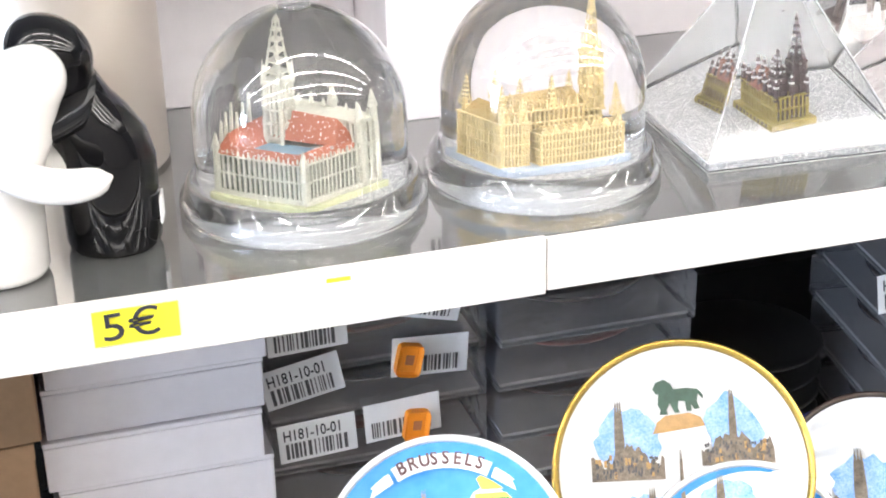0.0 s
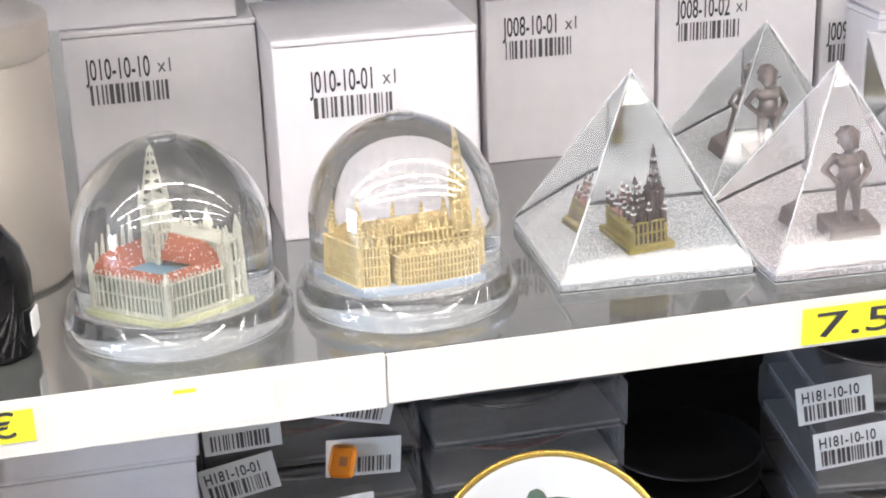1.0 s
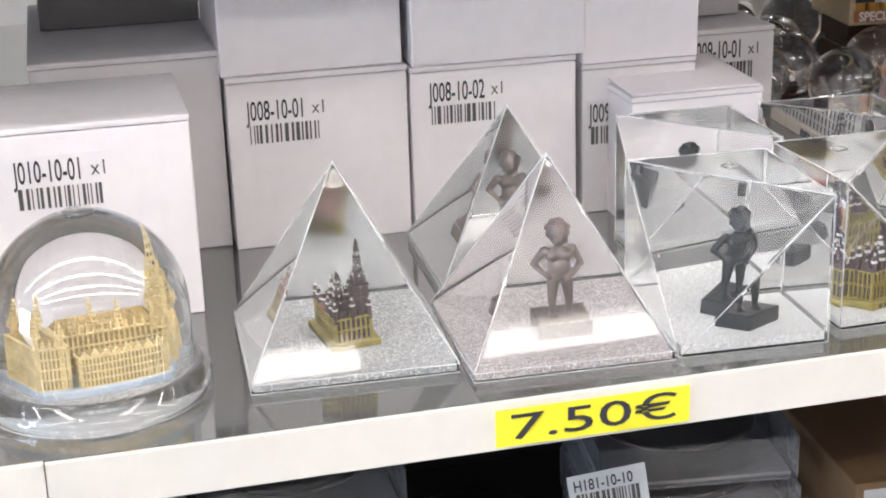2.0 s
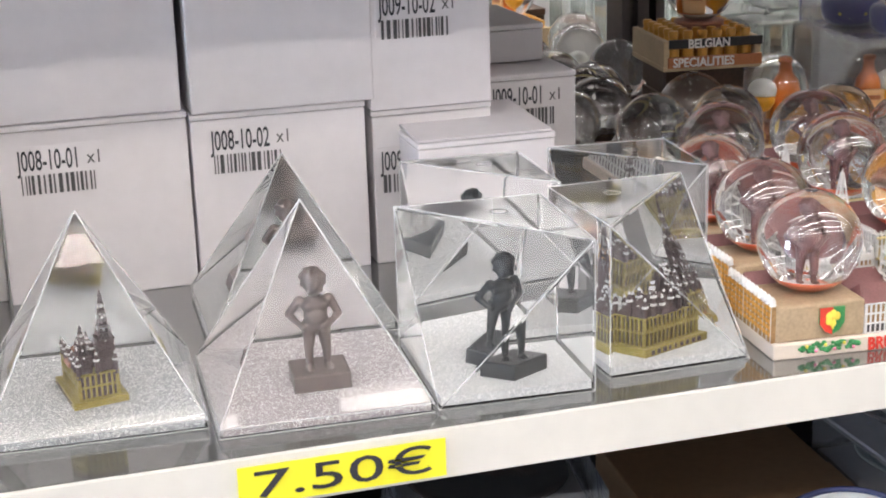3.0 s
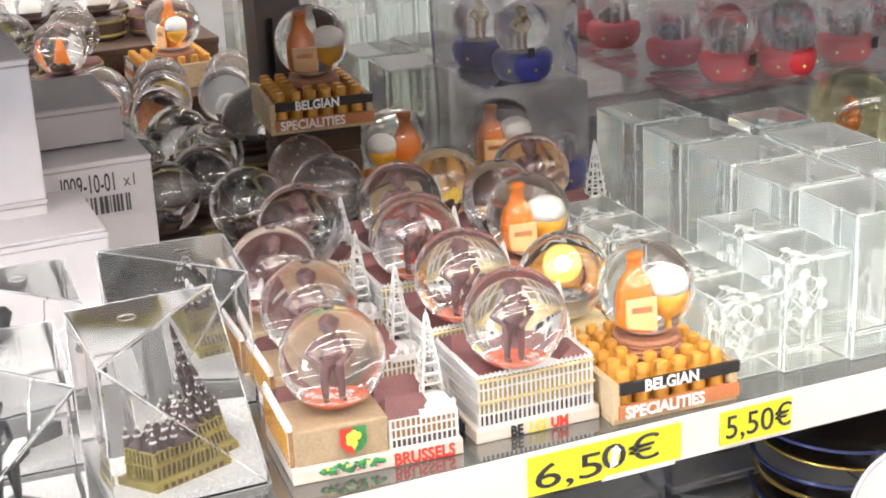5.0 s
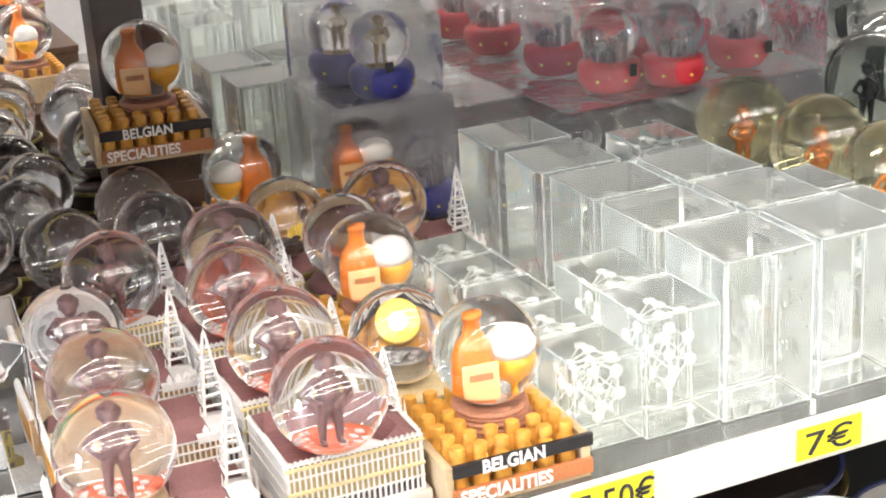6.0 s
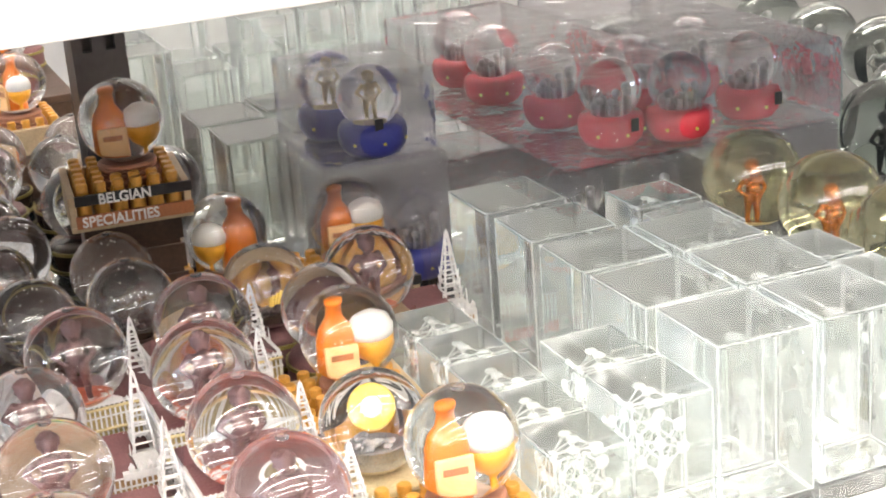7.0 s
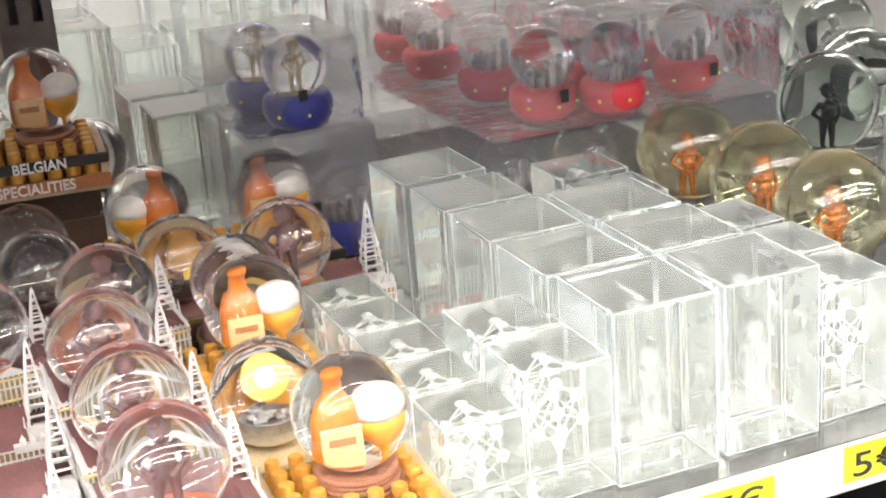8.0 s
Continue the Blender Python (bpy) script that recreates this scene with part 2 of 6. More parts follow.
M_SILVER = mat("silver_cluster", (0.5, 0.5, 0.5), 0.3, metal=0.8, vary=0.4, scale=150, bump=0.5)
M_GLAZEW = mat("white_glaze", (0.80, 0.78, 0.75), 0.12, coat=0.6, vary=0.05, scale=20)
M_GLAZEB = mat("black_glaze", (0.004, 0.004, 0.005), 0.05, coat=0.0, vary=0.2, scale=30)
M_TIN = mat("champagne_tin", (0.62, 0.56, 0.50), 0.38, metal=0.7)
M_PORC = mat("white_porcelain", (0.80, 0.80, 0.80), 0.14, coat=0.5, vary=0.03, scale=20)
M_GOLDRIM = mat("gilded_rim", (0.75, 0.50, 0.12), 0.22, metal=0.8, vary=0.15, scale=60)
M_PLATEBLUE = mat("sky_blue_glaze", (0.045, 0.26, 0.66), 0.15, coat=0.5, vary=0.25, scale=14, col2=(0.10, 0.36, 0.74))
M_PRINTSKY = mat("printed_sky", (0.10, 0.30, 0.80), 0.3, vary=0.6, scale=110, col2=(0.45, 0.62, 0.90))
M_PRINTBLD = mat("printed_buildings", (0.07, 0.055, 0.045), 0.3, vary=0.6, scale=420, col2=(0.33, 0.27, 0.20))
M_PRINTGREEN = mat("printed_statue_green", (0.05, 0.12, 0.08), 0.3, vary=0.5, scale=300)
M_PRINTTAN = mat("printed_tan", (0.55, 0.33, 0.13), 0.3, vary=0.4, scale=260)
M_NAVYRIM = mat("navy_glaze_rim", (0.05, 0.06, 0.16), 0.2, coat=0.4, vary=0.1)
M_DARKDISH = mat("dark_brown_dish", (0.07, 0.045, 0.035), 0.25, coat=0.4, vary=0.3, scale=40)
M_REDDISH = mat("red_brown_dish", (0.30, 0.10, 0.07), 0.3, coat=0.3, vary=0.35, scale=60)
M_TANWASH = mat("amber_washed_wall", (0.42, 0.24, 0.10), 0.55, vary=0.5, scale=120, bump=0.5, bscale=500)
M_PALEWOOD = mat("pale_yellow_wood_paint", (0.66, 0.52, 0.30), 0.5, vary=0.3, scale=90, bump=0.3, bscale=400)
M_DARKWOOD = mat("dark_stained_wood", (0.10, 0.055, 0.035), 0.5, vary=0.45, scale=40, bump=0.3, bscale=200)
M_FLOOR = mat("shop_floor_tile", (0.40, 0.39, 0.38), 0.35, vary=0.2, scale=3)
M_WALL = mat("shop_wall_paint", (0.40, 0.385, 0.37), 0.7, vary=0.15, scale=2)
M_CEIL = mat("shop_ceiling_paint", (0.70, 0.69, 0.67), 0.8, vary=0.05, scale=2)
M_TUBE = mat("lit_tube", (1.0, 0.968, 0.92), 0.5, emit=TUBE_POWER)
M_DOORGLOW = mat("daylight_pane", (0.62, 0.78, 1.0), 0.5, emit=DOOR_POWER)
M_LAMPBODY = mat("lamp_housing", (0.75, 0.75, 0.75), 0.5, vary=0.04)


# ---- mesh helpers, in decimetres ----
def bx(bm, x0, x1, y0, y1, z0, z1):
    v = [bm.verts.new((x, y, z)) for x in (x0, x1) for y in (y0, y1) for z in (z0, z1)]
    for f in ((0, 1, 3, 2), (4, 6, 7, 5), (0, 4, 5, 1), (2, 3, 7, 6), (0, 2, 6, 4), (1, 5, 7, 3)):
        bm.faces.new([v[i] for i in f])
    return v


def lathe(bm, prof, seg=32, cx=0.0, cy=0.0, sx=1.0, sy=1.0):
    """Turns a profile of (radius, height) about the upright through cx, cy."""
    rings = []
    for r, z in prof:
        if r < 1e-5:
            rings.append([bm.verts.new((cx, cy, z))])
        else:
            rings.append([bm.verts.new((cx + sx * r * math.cos(2 * math.pi * i / seg), cy + sy * r * math.sin(2 * math.pi * i / seg), z)) for i in range(seg)])
    for a, b in zip(rings, rings[1:]):
        for i in range(seg):
            j = (i + 1) % seg
            q = [a[i % len(a)], a[j % len(a)], b[j % len(b)], b[i % len(b)]]
            q = list(dict.fromkeys(q))
            if len(q) > 2:
                bm.faces.new(q)
    if len(rings[0]) > 1 and len(rings[-1]) > 1:
        for i in range(seg):
            j = (i + 1) % seg
            bm.faces.new((rings[-1][i], rings[-1][j], rings[0][j], rings[0][i]))
    elif len(rings[-1]) > 1:
        bm.faces.new(rings[-1])


def rod(bm, p0, p1, r0, r1=None, seg=8):
    r1 = r0 if r1 is None else r1
    p0, p1 = Vector(p0), Vector(p1)
    q = (p1 - p0).to_track_quat("Z", "Y")
    a = [bm.verts.new(p0 + q @ Vector((r0 * math.cos(2 * math.pi * i / seg), r0 * math.sin(2 * math.pi * i / seg), 0))) for i in range(seg)]
    b = [bm.verts.new(p1 + q @ Vector((r1 * math.cos(2 * math.pi * i / seg), r1 * math.sin(2 * math.pi * i / seg), 0))) for i in range(seg)]
    for i in range(seg):
        j = (i + 1) % seg
        bm.faces.new((a[i], a[j], b[j], b[i]))
    bm.faces.new(a[::-1])
    bm.faces.new(b)


def sph(bm, c, r, s=(1, 1, 1), u=16, v=10):
    m = Matrix.LocRotScale(c, None, (r * s[0], r * s[1], r * s[2]))
    bmesh.ops.create_uvsphere(bm, u_segments=u, v_segments=v, radius=1, matrix=m)


def prism(bm, pts, y0, y1):
    """A flat outline in x and z, given a thickness from y0 to y1."""
    a = [bm.verts.new((x, y0, z)) for x, z in pts]
    b = [bm.verts.new((x, y1, z)) for x, z in pts]
    n = len(pts)
    bm.faces.new(a)
    bm.faces.new(b[::-1])
    for i in range(n):
        j = (i + 1) % n
        bm.faces.new((a[j], a[i], b[i], b[j]))


def thing(name, x, y, z, rz=0.0, label="", category="", group="", kind="", rx=0.0):
    ob = new(name)
    ob.matrix_world = pose(x * 0.1, y * 0.1, SH + z * 0.1, rx, 0, rz)
    ob.empty_display_size = 0.01
    return tagged(ob, label, category, group, kind)


def part(name, bm, material, parent=None, label="", bevel=0.0, smooth=False, clear=False, segs=2):
    if bevel:
        bmesh.ops.bevel(bm, geom=bm.edges[:], offset=bevel, segments=segs, affect="EDGES", profile=0.5)
    bmesh.ops.recalc_face_normals(bm, faces=bm.faces[:])
    for v in bm.verts:
        v.co *= 0.1
    me = bpy.data.meshes.new(name)
    bm.to_mesh(me)
    bm.free()
    me.materials.append(material)
    if smooth:
        for p in me.polygons:
            p.use_smooth = True
    ob = new(name, me)
    if parent:
        ob.parent = parent
    if clear:
        ob.visible_shadow = False
    return tagged(ob, label)


def text_part(name, text, size, m, material, parent, label="", depth=0.004, stretch=1.0, bold=0.0):
    """Lettering with the built-in font as a mesh; m places its lower left corner (x along the line, y up the letters), in decimetres."""
    cu = bpy.data.curves.new(name, "FONT")
    cu.body, cu.size, cu.extrude, cu.offset, cu.resolution_u = text, size * 0.1, depth * 0.1, bold * 0.1, 3
    ob = new("temp_letters", cu)
    me = bpy.data.meshes.new_from_object(ob.evaluated_get(bpy.context.evaluated_depsgraph_get()))
    bpy.data.objects.remove(ob)
    bpy.data.curves.remove(cu)
    s = Matrix.Translation(m.translation * 0.1) @ m.to_3x3().to_4x4() @ Matrix.Diagonal((stretch, 1, 1, 1))
    me.transform(s)
    me.materials.clear()
    me.materials.append(material)
    o = new(name, me)
    o.parent = parent
    return tagged(o, label)


FRONT = pose(0, 0, 0, 90, 0, 0)      # letters on a face that looks towards the aisle


def on_front(x, y, z, tilt=0.0):
    return pose(x, y, z) @ FRONT @ pose(0, 0, 0, 0, 0, tilt)


def edge_lines(parent, pairs, r=0.006, material=None):
    """Thin pale bars that stand in for light refracted along a clear block's edges."""
    bm = bmesh.new()
    for a, b in pairs:
        rod(bm, a, b, r, seg=5)
    return part("edge_line", bm, material or M_EDGE, parent, "pale bars painted as edge glints", clear=True)


def structure(name, bm, material, label, category, bevel=0.0):
    ob = part(name, bm, material, None, "", bevel)
    ob.location.z = SH
    return tagged(ob, label, category, "", "structure")


def one_box(*a):
    bm = bmesh.new()
    bx(bm, *a)
    return bm


# ---- room ----
structure("floor", one_box(-60, 70, AISLE, 40, -10.3, -10.0), M_FLOOR, "beige shop floor under the shelving", "floor")
structure("ceiling", one_box(-60, 70, AISLE, 40, 17.0, 17.4), M_CEIL, "plain white shop ceiling over the aisle", "ceiling")
structure("wall_south", one_box(-60, 70, AISLE - 1, AISLE, -10, 17), M_WALL, "plain cream wall behind the aisle", "wall")
structure("wall_north", one_box(-45, 50, 40, 41, -10, 17), M_WALL, "plain cream wall beyond the shelving", "wall")
structure("wall_east", one_box(70, 71, AISLE, 40, -10, 17), M_WALL, "plain cream wall at the end of the aisle", "wall")
bm = bmesh.new()
bx(bm, -61, -60, AISLE, -22, -10, 17)
bx(bm, -61, -60, -6, 40, -10, 17)
bx(bm, -61, -60, -22, -6, 11, 17)
structure("wall_west", bm, M_WALL, "cream wall with the glazed shop door", "wall")
structure("window_1", one_box(-60.8, -60.6, -22, -6, -10, 11), M_DOORGLOW, "bright daylight in the glazed shop door", "window")

first_lamp = thing("ceiling_light", -30, -4.0, 16.6, 0, "white ceiling lamp housing with a lit fluorescent tube", "ceiling lamp", "ceiling tubes")
part("housing", one_box(-6, 6, -0.5, 0.5, 0, 0.4), M_LAMPBODY, first_lamp, "white steel housing", 0.05)
bm = bmesh.new()
rod(bm, (-5.8, 0, -0.3), (5.8, 0, -0.3), 0.30, seg=10)
part("tube", bm, M_TUBE, first_lamp, "lit white tube")
for row in range(4):
    for col in range(6):
        if row or col:
            copy_thing(first_lamp, pose((-30 + 14 * col) * 0.1, (-4.0 - 6.5 * row) * 0.1, SH + 1.66))
for row in range(2):
    for col in range(4):
        copy_thing(first_lamp, pose((-12 + 14 * col) * 0.1, 1.35 + 0.9 * row, SH + 1.66))


# ---- shelving ----
def gondola():
    g = thing("shelf_unit", 0, 0, 0, 0, "double-sided steel shop shelving with grey glass shelves and cream front strips", "shelving", "", "structure")
    for n, (z, d) in enumerate(((0, 9.6), (-2.85, 9.6))):
        part("shelf_board", one_box(-14, 22, 0.002, d, z - 0.09, z), M_SHELF, g, "grey glossy glass shelf", 0.012)
    part("shelf_board", one_box(-14, 22, 0.5, 4.9, 2.36, 2.46), M_LAMPBODY, g, "white upper shelf seen from below", 0.01)
    # Out-of-view board, added only to keep lamp light off the middle globes
    part("shelf_board", one_box(-14, 5.6, 5.35, 7.3, 2.8, 2.9), M_LAMPBODY, g, "unseen white far shelf added to shade the rear globes", 0.01)
    part("shelf_board", one_box(-14, 22, -1, 10, -9.6, -9.3), M_STEEL, g, "steel bottom shelf", 0.02)
    part("front_strip", one_box(-14, 0.0, -0.030, 0, -0.225, 0.012), M_STRIP, g, "cream enamelled price strip", 0.006)
    part("front_strip", one_box(0.004, 22, -0.024, 0, -0.215, 0.005), M_STRIP, g, "cream enamelled price strip", 0.006)
    part("front_strip", one_box(-14, 22, -0.03, 0, -3.1, -2.84), M_STRIP, g, "cream enamelled price strip", 0.006)
    part("front_strip", one_box(-14, 22, 0.46, 0.498, 2.30, 2.55), M_STRIP, g, "cream enamelled price strip", 0.006)
    for x in (-7.2, 5.78, 16.0):
        bm = bmesh.new()
        for u0, u1 in ((-0.17, -0.105), (-0.045, 0.045), (0.105, 0.17)):
            bx(bm, x + u0, x + u1, 5.0, 5.06, -9.3, 13)
        for u0, u1 in ((-0.105, -0.045), (0.045, 0.105)):
            for k in range(26):
                z = -9.2 + k * 0.86
                bx(bm, x + u0, x + u1, 5.0, 5.06, z, z + 0.22)
        for u in (-0.17, 0.15):
            bx(bm, x + u, x + u + 0.02, 5.06, 5.3, -9.3, 13)
        bx(bm, x - 0.15, x + 0.15, 5.26, 5.3, -9.3, 13)
        part("upright", bm, M_POST, g, "slotted grey steel upright")
    return g


gondola()


def price_tag(x0, x1, z0, z1, text, size, stretch, tx, tz, y=-0.032, tilt=0.0, skin=M_YELLOW):
    t = thing("price_tag", x0, y, z0, 0, "yellow price sticker reading " + text + " on the cream shelf strip", "price tag", "price tags")
    part("paper", one_box(0, x1 - x0, -0.004, 0.004, 0, z1 - z0), skin, t)
    text_part("price_print", text, size, on_front(tx, -0.008, tz, tilt), M_INK, t, "black printed price", 0.002, stretch)
    return t


price_tag(-1.685, -1.385, -0.155, -0.022, "5€", 0.150, 1.25, 0.025, 0.02, tilt=2, y=-0.036)
price_tag(1.815, 2.675, -0.195, -0.030, "7.50€", 0.165, 1.95, 0.05, 0.03)
price_tag(5.31, 5.70, -0.205, -0.012, "6,5", 0.175, 1.75, 0.02, 0.03)
torn = price_tag(5.705, 6.10, -0.190, -0.010, "0€", 0.175, 1.6, -0.03, 0.035, y=-0.036, tilt=1)
bm = bmesh.new()
prism(bm, [(0.015, 0.035), (0.06, 0.05), (0.055, 0.09), (0.075, 0.12), (0.05, 0.15), (0.025, 0.13), (0.02, 0.08)], -0.0115, -0.0105)
part("torn_patch", bm, M_LETTER, torn, "torn white patch")
part("backing", one_box(-0.02, 0.37, 0.0042, 0.0052, -0.03, 0.02), M_LABEL, torn, "white backing paper")
price_tag(6.32, 6.715, -0.185, -0.015, "5,50€", 0.17, 0.95, 0.02, 0.03)
price_tag(7.46, 7.81, -0.185, -0.030, "7€", 0.16, 1.5, 0.03, 0.02)
price_tag(8.16, 8.50, -0.165, 0.0, "5€", 0.16, 1.5, 0.03, 0.02)
faded = thing("faded_sticker", -0.98, -0.033, -0.19, 0, "faded almost white sticker with a yellow corner", "sticker")
part("paper", one_box(0, 0.52, -0.002, 0.003, 0, 0.165), mat("faded_sticker_paper", (0.82, 0.79, 0.66), 0.5, vary=0.06, scale=40), faded)
part("corner", one_box(0.13, 0.22, -0.004, 0.0, 0.15, 0.166), M_YELLOW, faded, "yellow remnant")


# ---- white card boxes ----
def barcode(parent, x, y, z, w, h, seed):
    rnd = random.Random(seed)
    bm = bmesh.new()
    u = 0.0
    while u < w:
        t = rnd.choice((0.006, 0.009, 0.014, 0.02))
        bx(bm, x + u, x + u + t, y - 0.003, y, z, z + h)
        u += t + rnd.choice((0.007, 0.01, 0.016))
    return tagged(part("barcode", bm, M_INKGREY, parent, "black printed barcode"), kind="stuff")


def carton(x0, x1, y0, y1, z0, z1, code="", skin=M_CARD, lx=0.12, lz=None, rz=0.0, label=""):
    w, d, h = x1 - x0, y1 - y0, z1 - z0
    c = thing("carton", x0, y0, z0, rz, label or ("white card box with a printed stock label" if code else "plain white card box stacked behind the souvenirs"), "box", "white card boxes")
    part("body", one_box(0, w, 0, d, 0, h - 0.035), skin, c, "", 0.008)
    bm = bmesh.new()
    bx(bm, -0.004, w + 0.004, -0.004, d, h - 0.03, h)
    part("lid", bm, skin, c, "folded white lid flap", 0.008)
    part("gap", one_box(0.012, w - 0.012, 0.012, d - 0.02, h - 0.036, h - 0.029), M_CARDIN, c, "dark slit below the lid")
    if code:
        lz = h - 0.36 if lz is None else lz
        lab = part("label", one_box(lx - 0.02, lx + 0.44, -0.0035, 0.0, lz - 0.02, lz + 0.25), skin, c, "white paper label")
        text_part("stock_code", code, 0.15, on_front(lx, -0.005, lz + 0.125), M_INK, lab, "black stock code", 0.001, 0.47, 0.0012)
        text_part("count", "x1", 0.10, on_front(lx + 0.345, -0.005, lz + 0.14), M_INKGREY, lab, "printed count", 0.001, 0.8)
        barcode(lab, lx + 0.01, -0.004, lz, 0.37, 0.1, code)
    return c


carton(-1.155, -0.215, 1.96, 2.9, 0, 0.99, "J010-10-10", M_CARD2, lx=0.1, lz=0.62)
carton(-0.205, 0.775, 1.42, 2.35, 0, 0.985, "J010-10-01", lx=0.17, lz=0.6)
carton(1.04, 2.005, 2.28, 3.2, 0, 0.94, "J008-10-01", lx=0.1, lz=0.58)
carton(2.02, 2.95, 2.26, 3.2, 0, 0.92, "J008-10-02", lx=0.1, lz=0.6)
carton(2.99, 3.66, 2.27, 3.1, 0, 0.855, "J009-10-01", M_CARD2, lx=0.04, lz=0.4)
carton(-1.3, -0.30, 1.99, 2.95, 0.995, 1.95, "", M_CARD2)
carton(0.06, 1.025, 2.37, 4.2, 0, 1.075, "", M_CARD2)
carton(0.13, 1.02, 3.25, 4.15, 1.08, 2.0, "", M_DARKCARD, label="dark grey card box stacked behind the souvenirs")
carton(1.02, 1.985, 2.29, 3.2, 0.945, 1.9)
carton(2.03, 3.0, 2.24, 3.2, 0.925, 1.85)
carton(2.985, 3.66, 2.25, 3.1, 0.86, 1.60, "J009-10-02", lx=0.06, lz=0.38)
carton(3.68, 4.29, 2.6, 3.7, 0, 0.92, "J009-10-01", M_CARD2, lx=0.1, lz=0.62)
carton(3.60, 4.22, 2.95, 3.8, 0.93, 1.15, "", M_CARD2)
carton(-2.2, -1.25, 2.0, 2.9, 0, 1.0, "", M_CARD2)
carton(-2.3, -1.35, 2.0, 2.9, 1.005, 1.9, "", M_CARD2)
opened = carton(3.14, 3.895, 1.90, 2.75, 0, 0.74, "", M_CARD, label="white card box with its lid flap slightly raised")
bm = bmesh.new()
bx(bm, 0.0, 0.74, 0.0, 0.8, 0.0, 0.012)
flap = part("flap", bm, M_CARD, opened, "raised lid flap", 0.004)
flap.matrix_basis = pose(0.0, 0.0, 0.0745, 2.5, 0, 0)


# ---- figures and tin at the start of the shelf ----
def shaker(name, x, y, rz, material, label, arm_z, tall):
    """A round-headed figure that leans towards its partner, with two hugging arms."""
    bm = bmesh.new()

    def tube(rings, seg=28):
        loops = []
        for cx, cy, cz, r, tilt in rings:
            loops.append([bm.verts.new((cx + r * math.cos(6.2832 * i / seg) * math.cos(tilt), cy + r * math.sin(6.2832 * i / seg), cz - r * math.cos(6.2832 * i / seg) * math.sin(tilt))) for i in range(seg)])
        for a, b in zip(loops, loops[1:]):
            for i in range(seg):
                k = (i + 1) % seg
                bm.faces.new((a[i], a[k], b[k], b[i]))
        bm.faces.new(loops[0][::-1])
        bm.faces.new(loops[-1])

    body = [(0, 0.001, 0.15), (0, 0.012, 0.168), (0, 0.04, 0.178), (0, 0.25, 0.180), (0.0, 0.38, 0.182), (0.02, 0.50, 0.18), (0.06, 0.60, 0.17), (0.11, 0.67, 0.152)]
    body = [(cx * 1.25, cz * 0.90, r) for cx, cz, r in body[:-1]] + [(0.105, 0.60, 0.148)]
    body += [(0.145 + 0.05 * k / 12, 0.755 - 0.150 * math.cos(0.95 + k * 2.15 / 12), 0.152 * math.sin(0.95 + k * 2.15 / 12)) for k in range(1, 13)]
    tube([(cx, 0, cz, r, 0.0) for cx, cz, r in body])
    for sgn in (-1, 1):
        arm = []
        for k in range(13):
            u = k / 12
            arm.append((0.04 + 0.40 * u, sgn * (0.14 + 0.01 * u), arm_z - 0.07 * u - 0.06 * math.sin(u * 3.14), (0.105 - 0.055 * u) * (math.sqrt(max(1 - ((u - 0.8) / 0.2) ** 2, 0.01)) if u > 0.8 else 1), 1.25))
        tube(arm, 16)
    bmesh.ops.scale(bm, verts=bm.verts, vec=(1, 1, tall))
    ob = part(name, bm, material, None, "", smooth=True)
    ob.matrix_world = pose(x * 0.1, y * 0.1, SH, 0, 0, rz)
    return tagged(ob, label, "shaker", "hugging shakers")


shaker("salt_shaker", -1.96, 0.36, -8, M_GLAZEW, "glossy white ceramic hugging figure shaker beside a black one", 0.50, 0.93)
shaker("pepper_shaker", -1.535, 0.50, 178, M_GLAZEB, "glossy black ceramic hugging figure shaker beside a white one", 0.62, 1.0)
sticker = thing("small_label", -1.358, 0.435, 0.10, 78, "tiny white label on the black shaker", "label")
part("paper", one_box(-0.05, 0.05, -0.004, 0.004, 0, 0.1), M_LABEL, sticker)

tin = thing("tin", -1.62, 1.42, 0, 0, "tall champagne-coloured satin metal tin", "tin")
bm = bmesh.new()
lathe(bm, [(0.0, 0.0), (0.40, 0.0), (0.42, 0.02), (0.42, 1.02), (0.41, 1.05), (0.0, 1.05)], 64)
part("body", bm, M_TIN, tin, "", smooth=True)
bm = bmesh.new()
lathe(bm, [(0.0, 1.05), (0.425, 1.05), (0.43, 1.06), (0.43, 1.20), (0.41, 1.22), (0.0, 1.22)], 64)
part("lid", bm, M_TIN, tin, "pressed metal lid", smooth=True)
for p in tin.children:
    p.data.set_sharp_from_angle(angle=0.6)


# ---- small building models, standing inside the globes and on the bases ----
def ribs(bm, x0, x1, y0, y1, z0, z1, n, t=0.012, rows=0):
    """A row of upright ribs with ledges on the four sides of a block."""
    for i in range(n + 1):
        u = x0 + (x1 - x0) * i / n
        for y in (y0, y1):
            bx(bm, u - t / 2, u + t / 2, y - t, y + t, z0, z1)
    m = max(2, int(n * (y1 - y0) / (x1 - x0)))
    for i in range(m + 1):
        u = y0 + (y1 - y0) * i / m
        for x in (x0, x1):
            bx(bm, x - t, x + t, u - t / 2, u + t / 2, z0, z1)
    for k in range(rows + 2):
        z = z0 + (z1 - z0) * k / (rows + 1)
        bx(bm, x0 - t * 1.2, x1 + t * 1.2, y0 - t * 1.2, y1 + t * 1.2, z - t * 0.4, z + t * 0.4)


